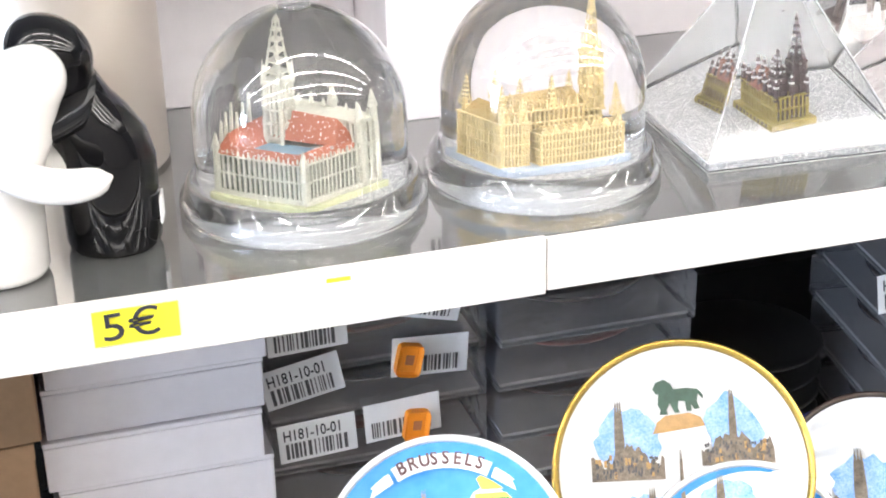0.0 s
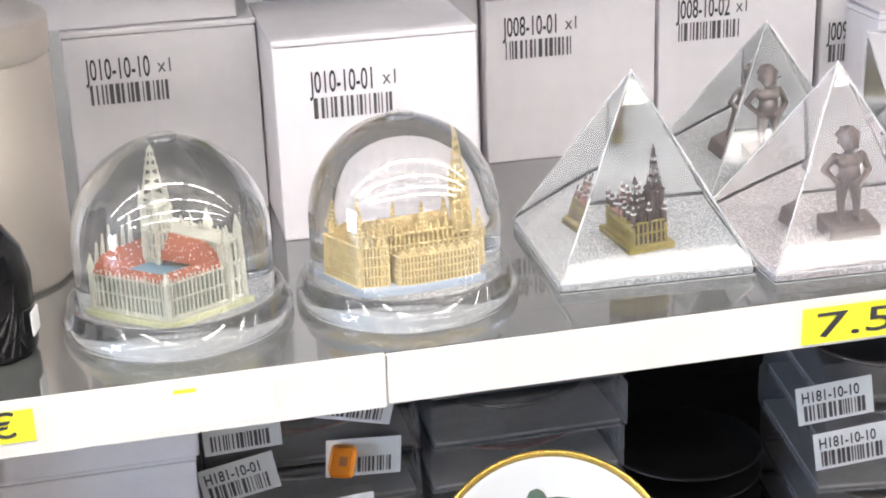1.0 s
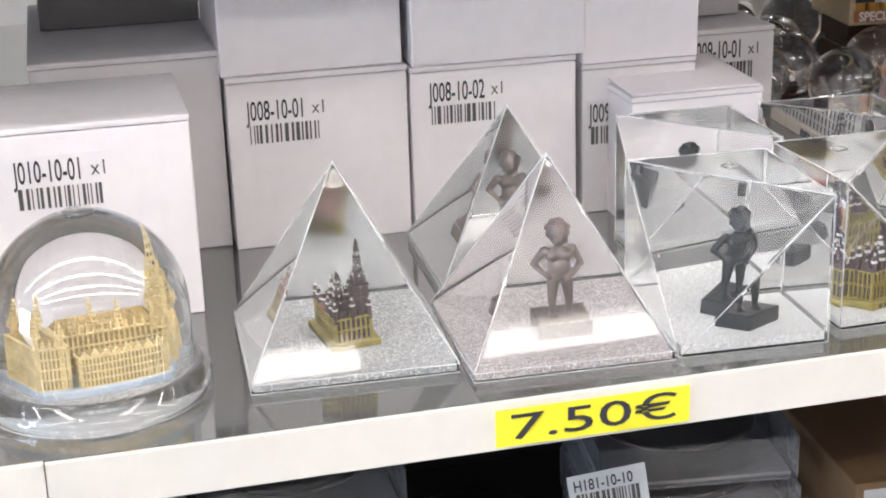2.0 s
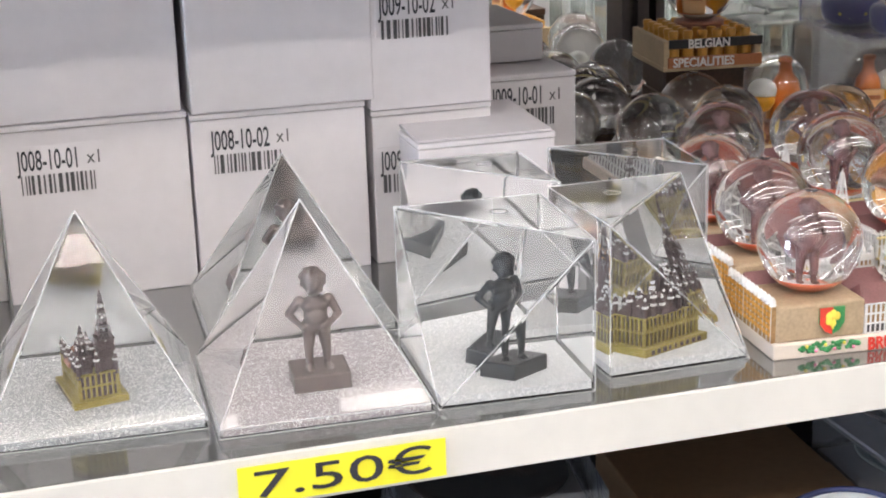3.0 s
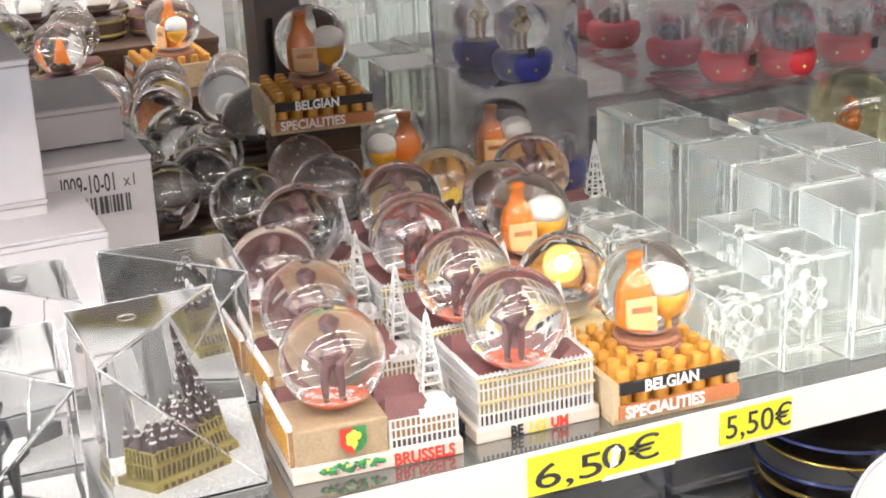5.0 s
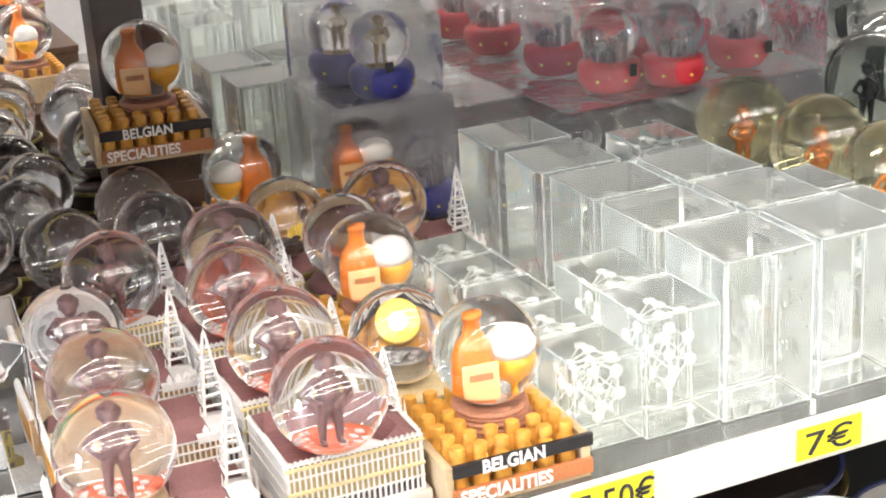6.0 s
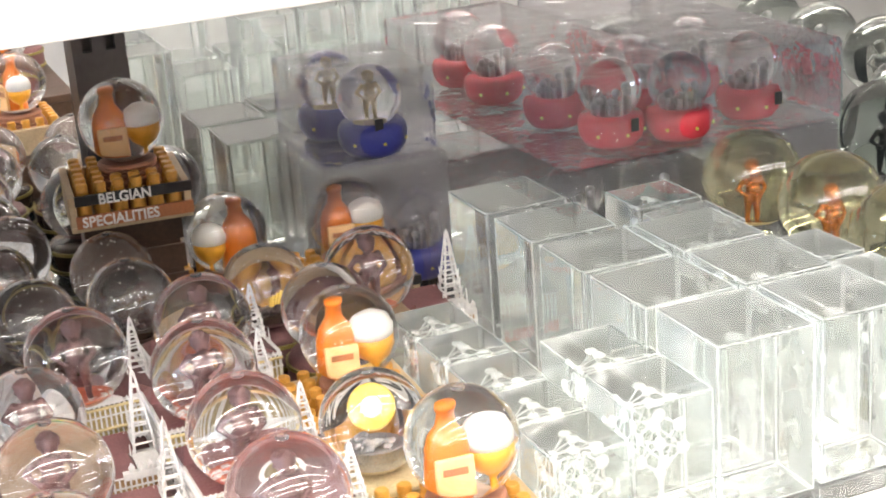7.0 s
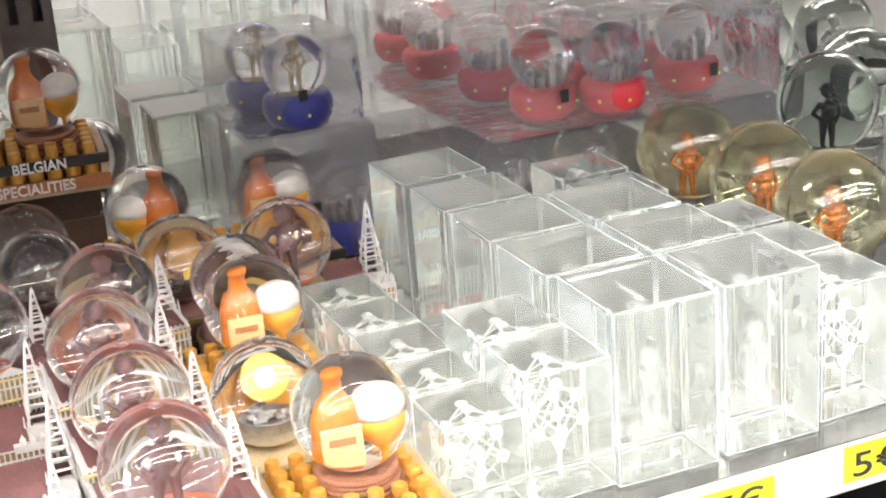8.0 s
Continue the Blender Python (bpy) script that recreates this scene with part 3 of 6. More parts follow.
def gable(bm, x0, x1, y0, y1, z0, z1, along="x"):
    e = 0.012
    if along == "x":
        ym = (y0 + y1) / 2
        a = [bm.verts.new(p) for p in ((x0 - e, y0 - e, z0), (x1 + e, y0 - e, z0), (x1 + e, y1 + e, z0), (x0 - e, y1 + e, z0), (x0 + 0.02, ym, z1), (x1 - 0.02, ym, z1))]
        for f in ((0, 1, 5, 4), (2, 3, 4, 5), (1, 2, 5), (3, 0, 4), (3, 2, 1, 0)):
            bm.faces.new([a[i] for i in f])
    else:
        xm = (x0 + x1) / 2
        a = [bm.verts.new(p) for p in ((x0 - e, y0 - e, z0), (x1 + e, y0 - e, z0), (x1 + e, y1 + e, z0), (x0 - e, y1 + e, z0), (xm, y0 + 0.02, z1), (xm, y1 - 0.02, z1))]
        for f in ((1, 2, 5, 4), (3, 0, 4, 5), (0, 1, 4), (2, 3, 5), (3, 2, 1, 0)):
            bm.faces.new([a[i] for i in f])


def spire(bm, x, y, z0, z1, w, lattice=True):
    """A tapering openwork tower with ledges and pinnacles."""
    h = z1 - z0
    for sx in (-1, 1):
        for sy in (-1, 1):
            rod(bm, (x + sx * w, y + sy * w, z0), (x + sx * w * 0.12, y + sy * w * 0.12, z1 - h * 0.06), w * 0.17, w * 0.08, 5)
            rod(bm, (x + sx * w * 1.15, y + sy * w * 1.15, z0), (x + sx * w * 1.1, y + sy * w * 1.1, z0 + h * 0.32), w * 0.2, w * 0.05, 5)
    for k in range(7):
        u = k / 7
        r = w * (1 - 0.86 * u) + w * 0.12
        zz = z0 + h * u
        bx(bm, x - r, x + r, y - r, y + r, zz, zz + h * 0.016)
    rod(bm, (x, y, z0), (x, y, z1 - h * 0.05), w * 0.2, w * 0.08, 6)
    rod(bm, (x, y, z1 - h * 0.1), (x, y, z1), w * 0.22, w * 0.03, 6)


def church(parent, x, y, z, s, rz, gold=M_OLIVE, dark=M_SPIREDARK, roof=M_CHURCHROOF):
    """A little church on a lettered base, as one part with its own pieces."""
    base = part("church_model", one_box(-0.185, 0.185, -0.13, 0.13, 0, 0.035), gold, parent, "antique gold church model", 0.004)
    q = random.Random(12)
    bm = bmesh.new()
    for y0 in (-0.132,):
        for k in range(9):
            bx(bm, -0.15 + k * 0.034, -0.15 + k * 0.034 + q.uniform(0.012, 0.024), y0, y0 + 0.004, 0.008, 0.027)
    tagged(part("relief", bm, dark, base, "dark unreadable relief letters"), kind="stuff")
    bm = bmesh.new()
    bx(bm, -0.155, 0.155, -0.09, 0.09, 0.035, 0.15)
    part("nave", bm, M_SPIREDARK, base, "dark recessed walls")
    bm = bmesh.new()
    ribs(bm, -0.155, 0.155, -0.09, 0.09, 0.035, 0.155, 13, 0.0085, 1)
    for k in range(13):
        u = -0.143 + k * 0.0238
        for yy in (-0.098, 0.090):
            prism(bm, [(u - 0.008, 0.098), (u + 0.008, 0.098), (u, 0.118)], yy, yy + 0.008)
    tagged(part("arcade", bm, gold, base, "gold arcades"), kind="stuff")
    bm = bmesh.new()
    gable(bm, -0.145, 0.05, -0.075, 0.075, 0.157, 0.225)
    gable(bm, -0.06, 0.02, -0.095, 0.095, 0.157, 0.215, "y")
    part("roof", bm, roof, base, "red-brown roof")
    spots = [(0.115, -0.055, 0.40, 0.028), (0.115, 0.052, 0.56, 0.032), (-0.02, 0.0, 0.31, 0.013)]
    small = [(-0.15 + 0.05 * k, sy * 0.088, 0.235 + q.uniform(-0.015, 0.02)) for k in range(6) for sy in (-1, 1)] + [(-0.155, 0.0, 0.26), (-0.10, 0.0, 0.265), (0.155, -0.088, 0.25), (0.155, 0.0, 0.26), (0.155, 0.088, 0.25), (-0.055, -0.04, 0.26), (0.07, 0.0, 0.29)]
    bm = bmesh.new()
    for px, py, hh, w in spots:
        bx(bm, px - w, px + w, py - w, py + w, 0.13, 0.14 + (hh - 0.14) * 0.42)
        ribs(bm, px - w, px + w, py - w, py + w, 0.15, 0.14 + (hh - 0.14) * 0.42, 3, 0.008, 2)
        spire(bm, px, py, 0.13 + (hh - 0.14) * 0.42, hh, w * 0.8)
    for px, py, hh in small:
        lathe(bm, [(0, 0.14), (0.0125, 0.14), (0.011, hh - 0.045), (0.015, hh - 0.04), (0.010, hh - 0.02), (0.004, hh - 0.005), (0, hh)], 7, px, py)
    tagged(part("spire_cluster", bm, dark, base, "dark spires with pale tips"), kind="stuff")
    bm = bmesh.new()
    for px, py, hh in small:
        lathe(bm, [(0.0145, hh - 0.042), (0.0160, hh - 0.037), (0.0135, hh - 0.031), (0.010, hh - 0.030)], 7, px, py)
        lathe(bm, [(0.006, hh - 0.012), (0.0075, hh - 0.006), (0, hh + 0.006)], 6, px, py)
    for px, py, hh, w in spots:
        for k in range(4):
            r, zz = w * (1.15 - 0.26 * k), 0.13 + (hh - 0.14) * (0.42 + 0.13 * k)
            for a in range(6):
                u = a * 1.047 + k
                sph(bm, (px + r * math.cos(u), py + r * math.sin(u), zz + 0.004), 0.006, (1, 1, 1.3), 6, 4)
    for k in range(30):
        px, py = q.uniform(-0.14, 0.05), q.uniform(-0.07, 0.07)
        zz = 0.225 - abs(py) / 0.075 * 0.066
        bx(bm, px, px + q.uniform(0.004, 0.010), py, py + 0.006, zz - 0.004, zz + 0.005)
    tagged(part("snow_cap", bm, M_FROST, base, "white caps and frost"), kind="stuff")
    base.matrix_basis = pose(x * 0.1, y * 0.1, z * 0.1, 0, 0, rz) @ Matrix.Scale(s, 4)
    return base


FIGURES = {}


def figure_mesh(plinth, turn):
    """A plain standing boy of unit size on an optional block, melted into one skin."""
    if (plinth, turn) in FIGURES:
        return FIGURES[plinth, turn]
    bm = bmesh.new()
    z0 = 0.0
    if plinth:
        v = bx(bm, -0.15, 0.15, -0.125, 0.125, 0, 0.095)
        bmesh.ops.rotate(bm, verts=v, cent=(0, 0, 0), matrix=Matrix.Rotation(math.radians(turn), 3, "Z"))
        z0 = 0.088
    for sx in (-1, 1):
        rod(bm, (sx * 0.046, 0.004, z0 + 0.010), (sx * 0.047, 0.002, z0 + 0.10), 0.017, 0.026, 12)
        rod(bm, (sx * 0.047, 0.002, z0 + 0.10), (sx * 0.036, 0.0, z0 + 0.235), 0.025, 0.042, 12)
        sph(bm, (sx * 0.047, -0.004, z0 + 0.105), 0.025, u=10, v=8)
        sph(bm, (sx * 0.050, -0.024, z0 + 0.013), 0.022, (0.85, 1.8, 0.75), 10, 8)
        sph(bm, (sx * 0.030, 0.022, z0 + 0.235), 0.044, (1, 1, 1), 12, 8)
        sph(bm, (sx * 0.077, 0.004, z0 + 0.382), 0.030, (1, 1, 0.9), 12, 8)
        sph(bm, (sx * 0.034, -0.036, z0 + 0.362), 0.034, (1.1, 0.7, 0.8), 12, 8)
    rod(bm, (-0.085, 0.006, z0 + 0.378), (-0.138, 0.022, z0 + 0.305), 0.024, 0.021, 10)
    sph(bm, (-0.138, 0.022, z0 + 0.305), 0.021, u=10, v=8)
    rod(bm, (-0.138, 0.022, z0 + 0.305), (-0.078, -0.030, z0 + 0.250), 0.020, 0.015, 10)
    sph(bm, (-0.074, -0.034, z0 + 0.247), 0.019, u=10, v=8)
    rod(bm, (0.085, 0.004, z0 + 0.378), (0.122, 0.004, z0 + 0.292), 0.024, 0.021, 10)
    sph(bm, (0.122, 0.004, z0 + 0.292), 0.021, u=10, v=8)
    rod(bm, (0.122, 0.004, z0 + 0.292), (0.030, -0.078, z0 + 0.238), 0.020, 0.014, 10)
    sph(bm, (0.026, -0.080, z0 + 0.236), 0.019, u=10, v=8)
    sph(bm, (0, 0.0, z0 + 0.252), 0.070, (1.0, 0.82, 0.72), 16, 10)
    sph(bm, (0, -0.014, z0 + 0.298), 0.066, (0.98, 0.90, 0.85), 16, 10)
    sph(bm, (0, -0.004, z0 + 0.355), 0.074, (1.02, 0.68, 0.72), 16, 10)
    rod(bm, (0, 0, z0 + 0.38), (0, -0.006, z0 + 0.435), 0.027, 0.025, 10)
    sph(bm, (0, -0.014, z0 + 0.478), 0.060, (0.92, 1.0, 1.08), 18, 12)
    sph(bm, (0, -0.072, z0 + 0.470), 0.011, u=8, v=6)
    for sx in (-1, 1):
        sph(bm, (sx * 0.026, -0.056, z0 + 0.455), 0.020, u=8, v=6)
        sph(bm, (sx * 0.057, 0.0, z0 + 0.472), 0.014, u=8, v=6)
    sph(bm, (0, 0.008, z0 + 0.502), 0.063, (1.0, 1.0, 0.86), 16, 10)
    q = random.Random(8)
    for k in range(46):
        a, e = q.uniform(0, 6.283), q.uniform(0.0, 1.5)
        x, y, z = math.cos(a) * math.cos(e), math.sin(a) * math.cos(e), math.sin(e)
        if y < -0.35 and e < 0.5:
            continue
        sph(bm, (x * 0.062, 0.008 + y * 0.062, z0 + 0.497 + z * 0.056), q.uniform(0.011, 0.017), u=7, v=5)
    bmesh.ops.recalc_face_normals(bm, faces=bm.faces[:])
    raw = bpy.data.meshes.new("temp_figure")
    bm.to_mesh(raw)
    bm.free()
    ob = new("temp_figure", raw)
    md = ob.modifiers.new("melt", "REMESH")
    md.mode, md.voxel_size = "VOXEL", 0.0075
    sm = ob.modifiers.new("soften", "SMOOTH")
    sm.factor, sm.iterations = 0.5, 2
    me = bpy.data.meshes.new_from_object(ob.evaluated_get(bpy.context.evaluated_depsgraph_get()))
    bpy.data.objects.remove(ob)
    bpy.data.meshes.remove(raw)
    FIGURES[plinth, turn] = me
    return me


def figure(bm, z0, s, plinth=True, turn=0):
    """Adds the standing figure to a mesh, s times its unit size, from height z0."""
    n = len(bm.verts)
    bm.from_mesh(figure_mesh(plinth, turn))
    bm.verts.ensure_lookup_table()
    for v in bm.verts[n:]:
        v.co = v.co * s + Vector((0, 0, z0))


# ---- dome globes ----
DOME = [(0.0, 0.045), (0.40, 0.045), (0.418, 0.06), (0.42, 0.12), (0.42, 0.36)] + [(0.42 * math.cos(a), 0.36 + 0.445 * math.sin(a)) for a in [math.radians(5 * k) for k in range(1, 18)]] + [(0.0, 0.805)]


def dome_globe(x, y, label):
    d = thing("dome_globe", x, y, 0, 0, label, "snow globe", "dome snow globes")
    bm = bmesh.new()
    lathe(bm, DOME, 64)
    part("dome", bm, M_WATER, d, "clear water-filled dome", smooth=True, clear=True)
    bm = bmesh.new()
    lathe(bm, [(0.425, 0.045), (0.43, 0.12), (0.445, 0.135), (0.462, 0.12), (0.472, 0.075), (0.492, 0.06), (0.495, 0.02), (0.485, 0.0), (0.43, 0.0), (0.42, 0.012)], 64)
    part("base_ring", bm, M_RIM, d, "stepped clear acrylic foot", smooth=True, clear=True)
    bm = bmesh.new()
    lathe(bm, [(0, 0.002), (0.418, 0.002), (0.418, 0.035), (0, 0.04)], 48)
    part("floor_disc", bm, mat("clear_grey_disc", (0.33, 0.34, 0.35), 0.3, vary=0.2, scale=30), d, "grey disc closing the bottom", smooth=False)
    bm = bmesh.new()
    lathe(bm, [(0, 0.05), (0.385, 0.05), (0.385, 0.058), (0.2, 0.07), (0, 0.066)], 40)
    part("glitter", bm, M_SNOW, d, "silvery glitter on the bottom")
    bm = bmesh.new()
    lathe(bm, [(0, 0.80), (0.062, 0.795), (0.066, 0.80), (0.062, 0.812), (0, 0.815)], 24)
    part("plug", bm, M_RIM, d, "clear filling plug", smooth=True, clear=True)
    return d


d1 = dome_globe(-0.77, 0.66, "clear dome snow globe with an ivory town hall and red roofs")
town = part("town_hall", one_box(-0.215, 0.215, -0.215, 0.215, 0.065, 0.095), M_GRASS, d1, "ivory model of a gothic town hall", 0.006)
part("terrace", one_box(-0.19, 0.195, -0.20, 0.19, 0.095, 0.112), M_IVORY, town, "ivory terrace", 0.003)
# Walls in the darkened colour, so the ribs seem to cast shade
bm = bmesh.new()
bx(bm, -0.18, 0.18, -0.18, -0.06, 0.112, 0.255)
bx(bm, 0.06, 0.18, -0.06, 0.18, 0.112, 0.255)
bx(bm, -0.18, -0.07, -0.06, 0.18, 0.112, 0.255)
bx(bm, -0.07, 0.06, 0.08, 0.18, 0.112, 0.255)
part("wall", bm, M_SHADOWWALL, town, "grey-green walls darkened as recess shade")
bm = bmesh.new()
ribs(bm, -0.18, 0.18, -0.18, 0.18, 0.112, 0.255, 17, 0.0085, 1)
q = random.Random(21)
for k in range(18):
    u = -0.18 + k * 0.0212
    for px, py in ((u, -0.186), (-0.186, u)):
        rod(bm, (px, py, 0.255), (px, py, 0.272 + 0.008 * (k % 2)), 0.006, 0.003, 5)
tagged(part("colonnade", bm, M_IVORY, town, "ivory columns and cornices"), kind="stuff")
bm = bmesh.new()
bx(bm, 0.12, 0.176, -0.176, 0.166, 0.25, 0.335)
part("wing_wall", bm, M_SHADOWWALL, town, "grey-green upper wall darkened as recess shade")
bm = bmesh.new()
ribs(bm, 0.118, 0.184, -0.18, 0.17, 0.112, 0.34, 3, 0.012, 2)
for k in range(8):
    u = -0.165 + k * 0.046
    for r in (0.016,):
        for zz in (0.20, 0.29):
            pts = [(0.188, u + r * math.cos(a), zz + r * math.sin(a)) for a in [math.radians(30 * n) for n in range(7)]]
            for p0, p1 in zip(pts, pts[1:]):
                rod(bm, p0, p1, 0.004, 0.004, 4)
    rod(bm, (0.182, u, 0.34), (0.182, u, 0.365 + 0.012 * (k % 2)), 0.009, 0.003, 5)
for px, py, hh in ((0.12, -0.19, 0.40), (0.185, -0.19, 0.43), (0.185, 0.175, 0.43), (0.12, 0.175, 0.40), (0.19, -0.01, 0.41), (-0.185, -0.185, 0.31), (-0.185, 0.185, 0.33)):
    rod(bm, (px, py, 0.1), (px, py, hh - 0.05), 0.015, 0.013, 8)
    rod(bm, (px, py, hh - 0.055), (px, py, hh), 0.019, 0.003, 8)
tagged(part("front_wing", bm, M_IVORY, town, "taller ivory front wing with turrets"), kind="stuff")
bm = bmesh.new()
gable(bm, -0.18, 0.11, -0.172, -0.118, 0.258, 0.292)
gable(bm, 0.03, 0.118, -0.15, 0.15, 0.28, 0.355, "y")
gable(bm, -0.18, 0.11, 0.118, 0.175, 0.258, 0.33)
gable(bm, -0.172, -0.125, -0.16, 0.16, 0.258, 0.288, "y")
part("roof", bm, M_REDROOF, town, "frosted brick-red roofs")
part("courtyard", one_box(-0.12, 0.03, -0.114, 0.114, 0.255, 0.262), M_BLUEROOF, town, "slate-blue inner court")
bm = bmesh.new()
for k in range(70):
    px, py = q.uniform(-0.17, 0.10), q.choice((-0.145, 0.147)) + q.uniform(-0.02, 0.02)
    bx(bm, px, px + 0.007, py, py + 0.006, 0.272, 0.286)
tagged(part("frost", bm, M_WHITE, town, "white frost on the roofs"), kind="stuff")
bm = bmesh.new()
bx(bm, 0.025, 0.075, 0.06, 0.11, 0.26, 0.45)
ribs(bm, 0.022, 0.078, 0.057, 0.113, 0.28, 0.45, 3, 0.008, 3)
spire(bm, 0.05, 0.085, 0.44, 0.68, 0.030)
for px, py in ((0.02, 0.055), (0.08, 0.055), (0.02, 0.115), (0.08, 0.115)):
    rod(bm, (px, py, 0.26), (px, py, 0.50), 0.010, 0.005, 6)
for k in range(6):
    rod(bm, (-0.15 + 0.035 * k, 0.178, 0.26), (-0.15 + 0.035 * k, 0.178, 0.36 + 0.02 * (k % 3)), 0.011, 0.004, 6)
part("tower", bm, M_IVORY, town, "tall ivory tower")
town.matrix_basis = pose(-0.0025, 0.0, 0, 0, 0, 40) @ Matrix.Diagonal((0.9, 0.9, 1, 1))

d2 = dome_globe(0.235, 0.645, "clear dome snow globe with a golden square of guild houses")
sq = part("guild_square", one_box(-0.27, 0.27, -0.16, 0.22, 0.062, 0.10), M_SLATE, d2, "golden model of a town square", 0.008)
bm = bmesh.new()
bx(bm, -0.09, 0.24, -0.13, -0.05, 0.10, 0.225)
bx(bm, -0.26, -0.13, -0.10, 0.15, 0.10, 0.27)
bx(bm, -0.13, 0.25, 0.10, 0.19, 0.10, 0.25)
part("wall", bm, M_GOLDDARK, sq, "golden walls with recess shade in their colour")
bm = bmesh.new()
ribs(bm, -0.09, 0.24, -0.13, -0.05, 0.10, 0.225, 22, 0.0065, 3)
ribs(bm, -0.26, -0.13, -0.10, 0.15, 0.10, 0.275, 8, 0.007, 3)
ribs(bm, -0.13, 0.25, 0.10, 0.19, 0.10, 0.255, 22, 0.0065, 3)
for k in range(8):
    u, hh = -0.09 + 0.041 * k, q.uniform(0.025, 0.045)
    prism(bm, [(u, 0.225), (u + 0.038, 0.225), (u + 0.035, 0.225 + hh * 0.4), (u + 0.028, 0.225 + hh * 0.5), (u + 0.026, 0.225 + hh * 0.8), (u + 0.019, 0.225 + hh), (u + 0.012, 0.225 + hh * 0.8), (u + 0.010, 0.225 + hh * 0.5), (u + 0.003, 0.225 + hh * 0.4)], -0.136, -0.12)
for k in range(5):
    u = -0.26 + 0.026 * k
    prism(bm, [(u, 0.27), (u + 0.024, 0.27), (u + 0.018, 0.295), (u + 0.012, 0.31), (u + 0.006, 0.295)], -0.106, -0.09)
tagged(part("facade", bm, M_GOLD, sq, "gold ribbed facades with gables"), kind="stuff")
bm = bmesh.new()
bx(bm, 0.212, 0.250, 0.09, 0.128, 0.24, 0.40)
ribs(bm, 0.210, 0.252, 0.088, 0.130, 0.24, 0.40, 2, 0.007, 4)
spire(bm, 0.231, 0.109, 0.39, 0.60, 0.018)
for px, py, hh in ((-0.25, -0.09, 0.42), (-0.15, -0.09, 0.36), (-0.20, 0.02, 0.44), (-0.24, 0.14, 0.40), (0.24, -0.05, 0.30), (0.10, 0.12, 0.35), (0.27, 0.02, 0.33), (0.20, 0.19, 0.33), (-0.06, 0.12, 0.32), (0.02, 0.18, 0.34), (0.255, 0.19, 0.38)):
    rod(bm, (px, py, 0.10), (px, py, hh - 0.08), 0.014, 0.012, 7)
    spire(bm, px, py, hh - 0.10, hh, 0.014)
for k in range(14):
    rod(bm, (-0.12 + 0.027 * k, 0.098, 0.255), (-0.12 + 0.027 * k, 0.098, 0.275 + q.uniform(0, 0.02)), 0.008, 0.003, 5)
tagged(part("tower_cluster", bm, M_GOLD, sq, "gold towers"), kind="stuff")
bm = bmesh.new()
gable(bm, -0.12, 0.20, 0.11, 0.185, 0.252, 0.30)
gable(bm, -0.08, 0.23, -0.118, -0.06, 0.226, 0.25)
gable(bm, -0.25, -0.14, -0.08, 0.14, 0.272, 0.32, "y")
part("roof", bm, M_GOLDDARK, sq, "gold roofs in the shaded tone")
sq.matrix_basis = pose(0.001, 0.001, 0, 0, 0, 10) @ Matrix.Diagonal((0.86, 0.88, 1.02, 1))


# ---- pyramids ----
def pyramid_globe(x0, y0, w, h, rz, label, snow=M_SNOW):
    p = thing("pyramid_globe", x0 + w / 2, y0 + w / 2, 0, rz, label, "snow globe", "clear pyramids")
    a = w / 2
    bm = bmesh.new()
    b0 = [bm.verts.new(q) for q in ((-a, -a, 0.0), (a, -a, 0.0), (a, a, 0.0), (-a, a, 0.0))]
    b1 = [bm.verts.new(q) for q in ((-a, -a, 0.045), (a, -a, 0.045), (a, a, 0.045), (-a, a, 0.045))]
    top = bm.verts.new((0, 0, h))
    bm.faces.new(b0[::-1])
    for i in range(4):
        j = (i + 1) % 4
        bm.faces.new((b0[i], b0[j], b1[j], b1[i]))
        bm.faces.new((b1[i], b1[j], top))
    part("block", bm, M_ACRYL, p, "clear water-filled acrylic pyramid", 0.009, clear=True)
    edge_lines(p, [((x, y, 0.045), (0, 0, h)) for x in (-a, a) for y in (-a, a)] + [((-a, -a, z), (a, -a, z)) for z in (0.004, 0.045)] + [((-a, -a, z), (-a, a, z)) for z in (0.004, 0.045)] + [((a, -a, 0.045), (a, a, 0.045))], 0.0035)
    part("glitter", one_box(-a + 0.012, a - 0.012, -a + 0.012, a - 0.012, 0.010, 0.042), snow, p, "fine silver glitter on the bottom")
    return p


py1 = pyramid_globe(0.88, 0.35, 0.90, 0.865, -2.5, "clear acrylic pyramid with a tiny gold church and glitter")
church(py1, 0.0, -0.02, 0.043, 0.90, -78)
py2 = pyramid_globe(1.805, 0.18, 0.90, 0.86, -2, "clear acrylic pyramid with a bronze boy statuette and pinkish glitter", M_SNOWP)
bm = bmesh.new()
figure(bm, 0.040, 0.82)
part("statuette", bm, M_BRONZE, py2, "dull bronze boy statuette", smooth=True).location = (0.002, -0.008, 0)
py3 = pyramid_globe(1.93, 1.22, 0.90, 0.82, -2, "clear acrylic pyramid with a bronze boy statuette, standing behind another")
bm = bmesh.new()
figure(bm, 0.040, 0.82)
part("statuette", bm, M_BRONZE, py3, "dull bronze boy statuette", smooth=True)


